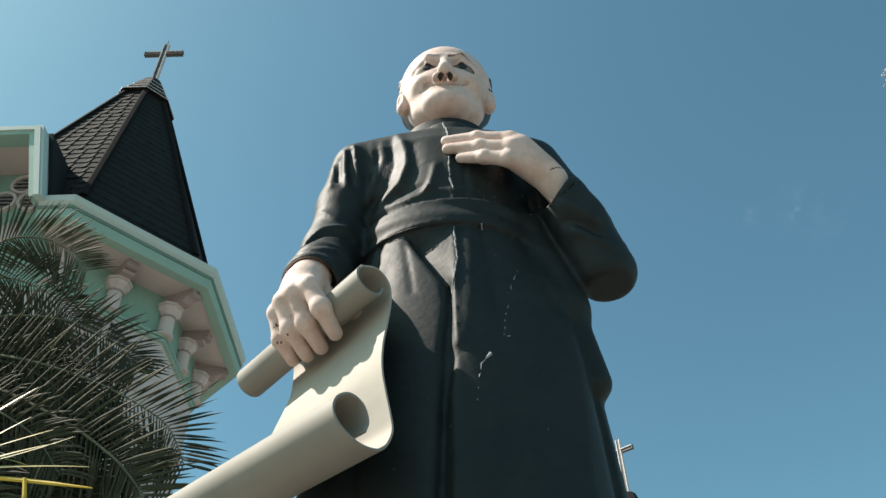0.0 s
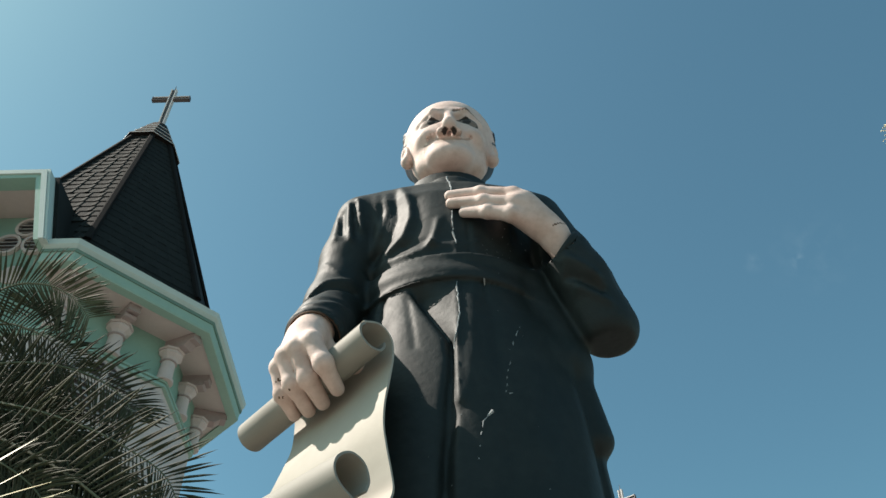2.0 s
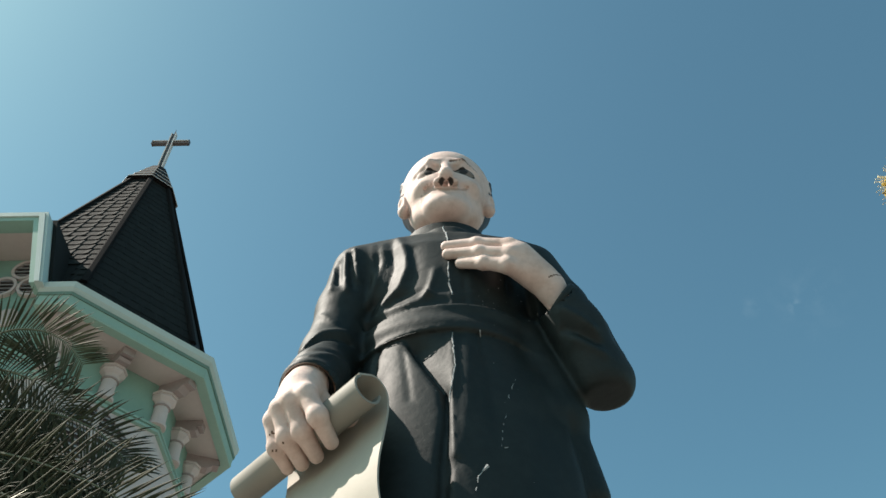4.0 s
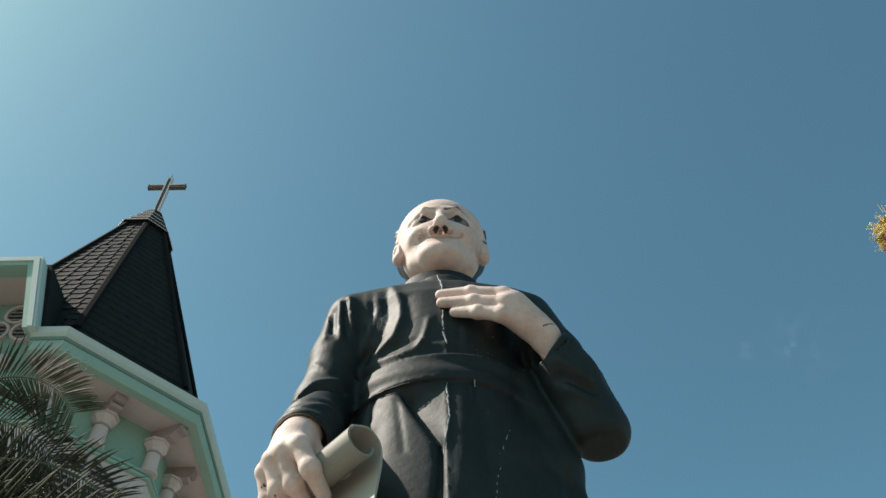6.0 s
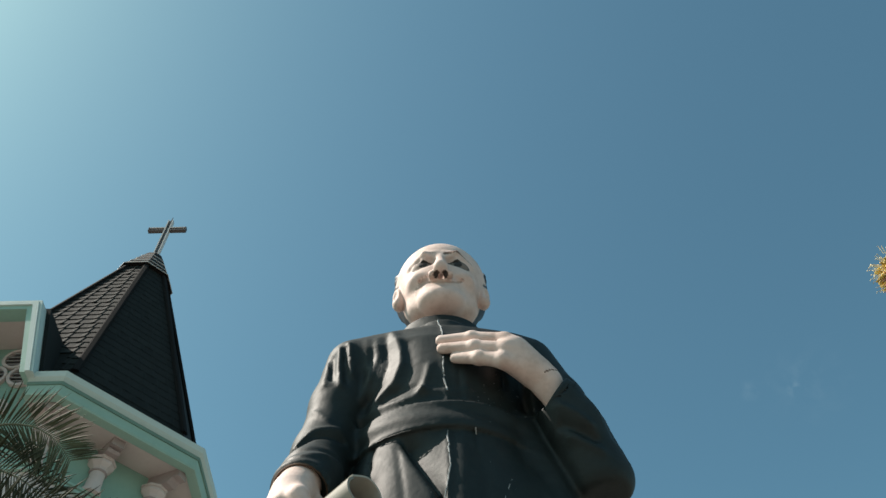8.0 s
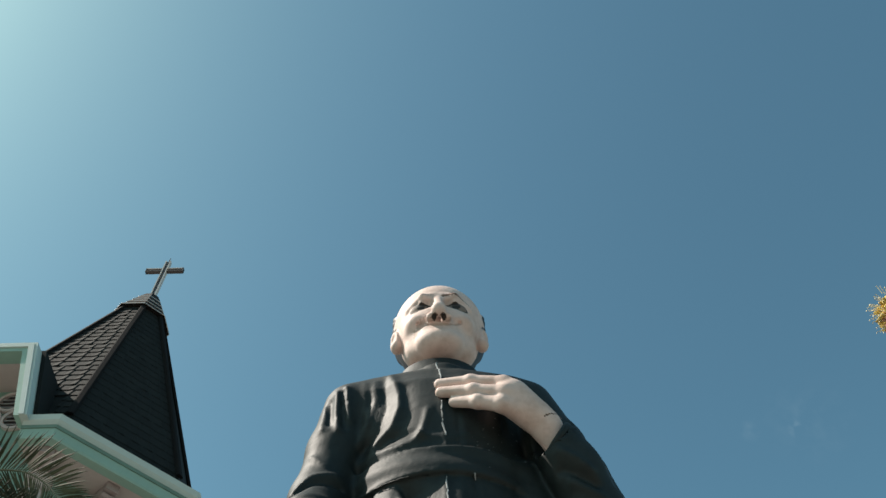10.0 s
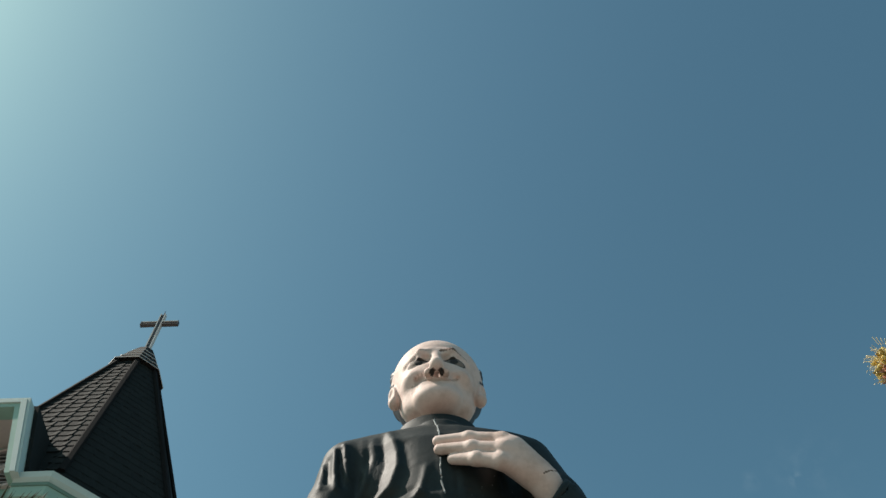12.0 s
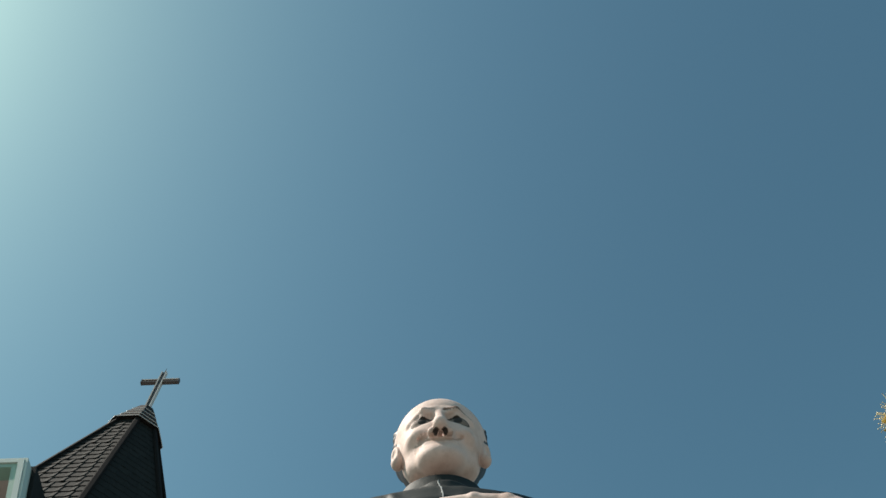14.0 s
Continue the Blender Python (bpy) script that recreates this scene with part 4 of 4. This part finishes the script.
for _ in range(70):
    x, z = random.gauss(0.22, 0.08), random.gauss(4.38, 0.10)
    if _ > 45:
        x, z = random.uniform(-0.3, 0.4), random.uniform(2.9, 4.1)
    crack(((x, z), (x + 0.003, z + random.uniform(-0.008, 0.008))), random.uniform(0.0009, 0.0020), CHALK_S)


def cuff(centre, along, r, thick, squash=1.0, slot=BLACK_S):
    """The rolled edge of a sleeve."""
    q = Vector(along).to_track_quat("Z", "Y")
    bm = bmesh.new()
    loops = []
    for i in range(36):
        a = 2 * math.pi * i / 36
        out = Vector((math.cos(a), squash * math.sin(a), 0))
        loops.append([Vector(centre) + q @ (out * (r + thick * math.cos(b)) + Vector((0, 0, thick * 1.6 * math.sin(b)))) for b in (2 * math.pi * k / 8 for k in range(8))])
    rings(bm, loops + [loops[0]], cap=False)
    bmesh.ops.remove_doubles(bm, verts=bm.verts, dist=1e-5)
    bmesh.ops.recalc_face_normals(bm, faces=bm.faces)
    bm.verts.index_update()
    add_piece([tuple(p.co) for p in bm.verts], [[p.index for p in g.verts] for g in bm.faces], [slot] * len(bm.faces))
    bm.free()


cuff((-0.605, 2.343, 3.822), (-0.03, -0.135, -0.18), 0.116, 0.013)
cuff((-0.608, 2.333, 3.806), (-0.03, -0.135, -0.18), 0.112, 0.006, slot=DIRT_S)
cuff((0.468, 2.432, 4.372), (-0.15, -0.05, 0.10), 0.108, 0.010)

me = bpy.data.meshes.new("statue")
me.from_pydata(np.concatenate(statue_verts).tolist(), [], statue_faces)
for m in (BLACK, SKIN, HAIR, EYE_DARK, EYE_WHITE, LIP, DIRT, PAPER, CHALK, BROW, ROLL_SHADE):
    me.materials.append(m)
me.polygons.foreach_set("material_index", statue_slots)
me.polygons.foreach_set("use_smooth", [True for f, s in zip(statue_faces, statue_slots)])
me.update()
me.set_sharp_from_angle(angle=radians(55))
statue = tagged(new("statue", me), "painted statue in a black robe holding a cream scroll", "statue")

bm = bmesh.new()
box(bm, -1.0, 0.92, 1.95, 3.6, 0.0, 1.19)
bmesh.ops.bevel(bm, geom=list(bm.edges), offset=0.03, segments=2, affect="EDGES")
tagged(part("plinth", bm, STONE), "plain grey stone plinth under the statue", "plinth")


# ---- plants ----
rng = random.Random(5)


def frond(parent, line, leaf, mat, pairs=52, plane=(0.1, -0.75, -0.55), sweep=0.62, hang=0.1, bare=0.08, wide=0.0095):
    """One feather leaf: an arched stalk along a smooth line with two ranks of narrow folded leaflets."""
    pts = [Vector(p) for p in spline(line, 8)]
    n = len(pts) - 1
    bm = bmesh.new()
    tube(bm, pts, [0.013 * (1 - 0.8 * i / n) for i in range(n + 1)], 5)
    stalk = under(part("frond", bm, STALK), parent)
    bm = bmesh.new()
    for i in range(pairs):
        t = bare + (1 - bare) * (i + 0.5) / pairs
        k = min(int(t * n), n - 1)
        p = pts[k].lerp(pts[k + 1], t * n - k)
        d = (pts[k + 1] - pts[k]).normalized()
        side = d.cross(Vector(plane)).normalized()
        up = side.cross(d)
        for s in (-1, 1):
            size = leaf * (0.55 + 0.5 * math.sin(math.pi * min(1, 0.2 + t * 0.68))) * rng.uniform(0.82, 1.1)
            w = (side * s + d * sweep * rng.uniform(0.8, 1.2) * (0.7 + 0.8 * t) + up * rng.uniform(-0.06, 0.16)).normalized()
            a = w.cross(up).normalized() * wide * rng.uniform(0.8, 1.1)
            drop = Vector((0, 0, -hang * size))
            q1 = p + w * size * 0.35 + drop * 0.08
            q2 = p + w * size * 0.72 + drop * 0.45
            q3 = p + w * size + drop * rng.uniform(0.8, 1.2)
            fold = up * 0.005
            v = [bm.verts.new(x) for x in (p - a * 0.4, p + a * 0.4, q1 - a, q1 + fold, q1 + a, q2 - a * 0.7, q2 + fold, q2 + a * 0.7, q3)]
            for f in ((0, 1, 4, 3), (0, 3, 2), (2, 3, 6, 5), (3, 4, 7, 6), (5, 6, 8), (6, 7, 8)):
                bm.faces.new([v[j] for j in f])
    ob = part("leaf_blade", bm, mat)
    ob.parent = stalk
    return stalk


PX, PY, PH = -3.6, 4.2, 4.75
palm = thing("palm_tree", (PX, PY, 0), "dark green feather palm with drooping fronds beside the statue", "palm tree")
bm = bmesh.new()
tube(bm, [(PX + 0.05 * math.sin(i * 0.7), PY, PH * i / 24) for i in range(25)], [0.10 + 0.012 * (i % 2) - 0.001 * i for i in range(25)], 10)
under(part("trunk", bm, TRUNK), palm)
HEART = (PX, PY, PH - 0.05)
# the fronds that stand free of the crown
frond(palm, (HEART, (-3.52, 4.05, 5.45), (-3.23, 4.0, 5.80), (-2.95, 4.0, 5.84), (-2.71, 4.0, 5.71), (-2.52, 4.0, 5.50)), 0.36, LEAF_PALE, 58, bare=0.2)
frond(palm, (HEART, (-3.25, 4.05, 4.86), (-2.79, 4.0, 4.78), (-2.30, 4.0, 4.61), (-1.95, 4.0, 4.42), (-1.71, 4.0, 4.24), (-1.56, 4.0, 3.98)), 0.42, LEAF, 58, hang=0.05, bare=0.15)
frond(palm, (HEART, (-2.9, 3.95, 4.55), (-2.32, 3.9, 4.26), (-1.97, 3.9, 4.02), (-1.81, 3.9, 3.87), (-1.71, 3.9, 3.74), (-1.65, 3.9, 3.58)), 0.42, LEAF, 56, hang=0.05, bare=0.2)
frond(palm, (HEART, (-3.40, 4.1, 5.08), (-3.06, 4.1, 5.20), (-2.67, 4.1, 5.17), (-2.35, 4.1, 5.04), (-2.13, 4.1, 4.86), (-2.03, 4.1, 4.70)), 0.36, LEAF, 56, hang=0.15, bare=0.15)
frond(palm, (HEART, (-3.50, 4.15, 5.40), (-3.24, 4.15, 5.60), (-2.97, 4.15, 5.53), (-2.72, 4.15, 5.36), (-2.55, 4.15, 5.15)), 0.34, LEAF, 50, hang=0.15, bare=0.15)
frond(palm, (HEART, (-3.3, 4.15, 4.95), (-2.96, 4.15, 4.87), (-2.71, 4.15, 4.77), (-2.48, 4.15, 4.59), (-2.33, 4.15, 4.34)), 0.36, LEAF, 50, hang=0.3)
frond(palm, (HEART, (-3.2, 4.0, 4.6), (-2.8, 3.95, 4.40), (-2.45, 3.95, 4.18), (-2.22, 3.95, 3.92)), 0.38, LEAF, 50, hang=0.25)
frond(palm, (HEART, (-3.3, 4.0, 4.45), (-2.95, 3.9, 4.10), (-2.6, 3.9, 3.85), (-2.35, 3.9, 3.55)), 0.38, LEAF, 50, hang=0.3)
# the dense crown behind them
for i in range(44):
    x = rng.uniform(-3.35, -2.0)
    rim = float(np.interp(x, (-3.5, -3.0, -2.6, -2.3, -2.0), (5.55, 5.36, 5.0, 4.66, 4.22)))
    z = rim - (rng.uniform(0.0, 0.35) if i < 14 else rng.uniform(0.3, 1.9))
    y = rng.uniform(4.25, 4.95)
    mid_x, mid_z = 0.55 * x + 0.45 * PX, z + 0.5 * (PH - z) + rng.uniform(0.15, 0.32)
    tip = (x + rng.uniform(0.05, 0.15), y, z - rng.uniform(0.08, 0.2))
    frond(palm, (HEART, (mid_x, (PY + y) / 2, mid_z), (x, y, z), tip), rng.uniform(0.32, 0.42), LEAF, 44,
          (rng.uniform(-0.5, 0.5), -0.75, rng.uniform(-0.75, 0.4)), hang=rng.uniform(0.1, 0.35), wide=0.010)
for i in range(10):
    a = radians(70 + 22 * i)
    l = rng.uniform(1.1, 1.5)
    frond(palm, (HEART, (PX + 0.5 * l * math.cos(a), PY + 0.5 * l * math.sin(a), PH + rng.uniform(0.4, 0.6)),
                 (PX + l * math.cos(a), PY + l * math.sin(a), PH + rng.uniform(-0.5, 0.3))), 0.36, LEAF, 40, (0.2, 0.1, -1))

# yellow-green strap leaves of a slender plant
ob = thing("strap_leaf_plant", (-2.45, 3.0, 0), "slender plant with yellow-green strap leaves", "plant")
bm = bmesh.new()
tube(bm, [(-2.45, 3.0, 0), (-2.42, 3.02, 1.8), (-2.46, 3.0, 3.45)], [0.03, 0.025, 0.015], 6)
under(part("stem", bm, STALK), ob)
for tip, sag in (((-1.96, 3.0, 3.83), 0.02), ((-1.94, 3.0, 3.67), 0.0), ((-1.82, 3.0, 3.60), 0.01), ((-1.72, 3.0, 3.56), -0.03), ((-1.86, 3.0, 3.42), 0.06), ((-1.61, 3.0, 3.41), 0.02),
                 ((-1.76, 2.95, 3.50), 0.03), ((-2.05, 2.8, 3.65), 0.05), ((-2.0, 2.9, 3.25), 0.12), ((-2.8, 2.9, 3.7), 0.05), ((-2.7, 3.3, 3.8), 0.05)):
    bm = bmesh.new()
    a, b = Vector((-2.46, 3.0, 3.42 + rng.uniform(-0.15, 0.02))), Vector(tip)
    rows = []
    for i in range(13):
        t = i / 12
        p = a.lerp(b, t) + Vector((0, 0, sag * 4 * t * (1 - t)))
        w = 0.011 * math.sin(math.pi * (0.12 + 0.87 * t)) + 0.001
        side = (b - a).cross(Vector((0.1, -0.6, 0.5))).normalized()
        rows.append([p - side * w, p + Vector((0, 0, -0.003)), p + side * w, p + Vector((0, 0, 0.001))])
    rings(bm, rows)
    under(part("leaf", bm, STRAP), ob)

# one broken yellow leaf of the same plant, bent down at its tip
bm = bmesh.new()
rings(bm, [[Vector((x, 3.0, z - w)), Vector((x, 2.996, z)), Vector((x, 3.0, z + w)), Vector((x, 3.004, z))]
           for x, z, w in ((-2.42, 3.40, 0.004), (-2.1, 3.385, 0.008), (-1.86, 3.355, 0.010), (-1.73, 3.335, 0.008), (-1.57, 3.31, 0.003))])
under(part("leaf", bm, STRAP_YELLOW, label="bright yellow dying leaf"), ob)
bm = bmesh.new()
rings(bm, [[Vector((x - w, 2.99, z)), Vector((x, 2.986, z)), Vector((x + w, 2.99, z)), Vector((x, 2.994, z))]
           for x, z, w in ((-1.865, 3.362, 0.009), (-1.84, 3.28, 0.010), (-1.82, 3.20, 0.008), (-1.80, 3.1, 0.003))])
under(part("leaf", bm, STRAP_YELLOW, label="bright yellow dying leaf"), ob)

# flower spike
SX, SY, SZ = 3.455, 3.5, 6.71
ob = thing("flower_spike", (SX, SY, 0), "tall flower spike, yellow on top and withered brown below", "flower spike")
bm = bmesh.new()
tube(bm, [(SX, SY, 0), (SX + 0.04, SY, 3.5), (SX, SY, SZ)], [0.06, 0.05, 0.03], 8)
under(part("stem", bm, STALK), ob)


def florets(name, mat, count, heights, widths):
    """Small buds packed round the stem; widths gives the head's radius over its height."""
    bm = bmesh.new()
    for _ in range(count):
        z = rng.uniform(heights[0], heights[-1])
        r = float(np.interp(z, heights, widths))
        a = rng.uniform(0, 2 * math.pi)
        o = Vector((math.cos(a), math.sin(a), rng.uniform(-0.3, 0.5))).normalized()
        c = Vector((SX, SY, z))
        p0, p1 = c + o * 0.02, c + o * r * rng.uniform(0.55, 1.05)
        tube(bm, [p0, p0.lerp(p1, 0.62), p0.lerp(p1, 0.86), p1], [0.004, 0.008, rng.uniform(0.011, 0.018), 0.006], 5)
    tagged(under(part(name, bm, mat), ob), kind="stuff")


florets("fresh_flowers", FLOWER, 360, (SZ - 0.08, SZ, SZ + 0.07, SZ + 0.14), (0.17, 0.175, 0.14, 0.06))
florets("old_flowers", FLOWER_OLD, 340, (SZ - 0.50, SZ - 0.28, SZ - 0.04), (0.06, 0.125, 0.165))
florets("old_flowers", FLOWER_OLD, 200, (SZ - 0.95, SZ - 0.80, SZ - 0.68), (0.07, 0.12, 0.05))
bm = bmesh.new()
for i in range(130):
    z = rng.uniform(SZ - 0.15, SZ + 0.10)
    a = rng.uniform(0, 2 * math.pi)
    o = Vector((math.cos(a), math.sin(a), rng.uniform(0.0, 0.9))).normalized()
    p0 = Vector((SX, SY, z)) + o * 0.13
    l = rng.uniform(0.035, 0.08)
    tube(bm, [p0, p0 + o * l, p0 + o * l * 1.1 + Vector((0, 0, -0.014))], [0.0025, 0.0022, 0.004], 4)
tagged(under(part("stamen_tuft", bm, STAMEN), ob), kind="stuff")


# ---- roof tiles ----
def tile_mesh():
    """One roof tile one metre wide and high: a shallow pan with a raised side and a thick lower edge."""
    bm = bmesh.new()
    w, h = 1.0, 1.12
    xs = ((-0.5, 0.10), (-0.36, 0.13), (-0.26, 0.04), (0.3, 0.03), (0.5, 0.09))
    loops = []
    for y, lift in ((0.0, 0.10), (0.05, 0.11), (h, 0.0)):
        loops.append([(x * w, y, z + lift) for x, z in xs] + [(x * w, y, z + lift - 0.09) for x, z in xs[::-1]])
    rings(bm, loops)
    bmesh.ops.recalc_face_normals(bm, faces=bm.faces)
    me = bpy.data.meshes.new("roof_tile")
    bm.to_mesh(me)
    bm.free()
    me.materials.append(TILE)
    return me


def face_tiles(k):
    """Poses of the tiles on the spire's side between corners k and k + 1, row by row."""
    a0, b0 = octagon(SP0[0] - 0.05, SP0[1])[k], octagon(SP0[0] - 0.05, SP0[1])[(k + 1) % 8]
    a1, b1 = octagon(SP1[0] - 0.05, SP1[1])[k], octagon(SP1[0] - 0.05, SP1[1])[(k + 1) % 8]
    up = ((a1 + b1) - (a0 + b0)) / 2
    length = up.length
    up.normalize()
    along = (b0 - a0).normalized()
    out = along.cross(up).normalized()
    rows_n = 28
    for r in range(3, rows_n):                       # a plain flashing below the lowest row
        t = r / rows_n
        mid_ = (a0 + b0) / 2 + up * length * t
        width = (b0 - a0).length * (1 - t) + (b1 - a1).length * t
        count = max(2, round(width / 0.26))
        w = width / count
        for i in range(count):
            p = mid_ + along * ((i + 0.5) * w - width / 2)
            m = Matrix((along, up, out)).transposed().to_4x4()
            yield Matrix.Translation(p) @ m @ Matrix.Diagonal((w, length / rows_n, 0.17 if k == 5 else 0.07, 1))


TILE_MESH = tile_mesh()
for k in (5, 6):                                    # the two sides towards the forecourt
    for m in face_tiles(k):
        p = m.translation
        if k == 5 and p.z < 12.6 and p.x - AX < 0.88 - 0.30 * (p.z - SP0[1]):
            continue
        ob = new("tile", TILE_MESH)
        ob.parent = spire
        ob.matrix_basis = m
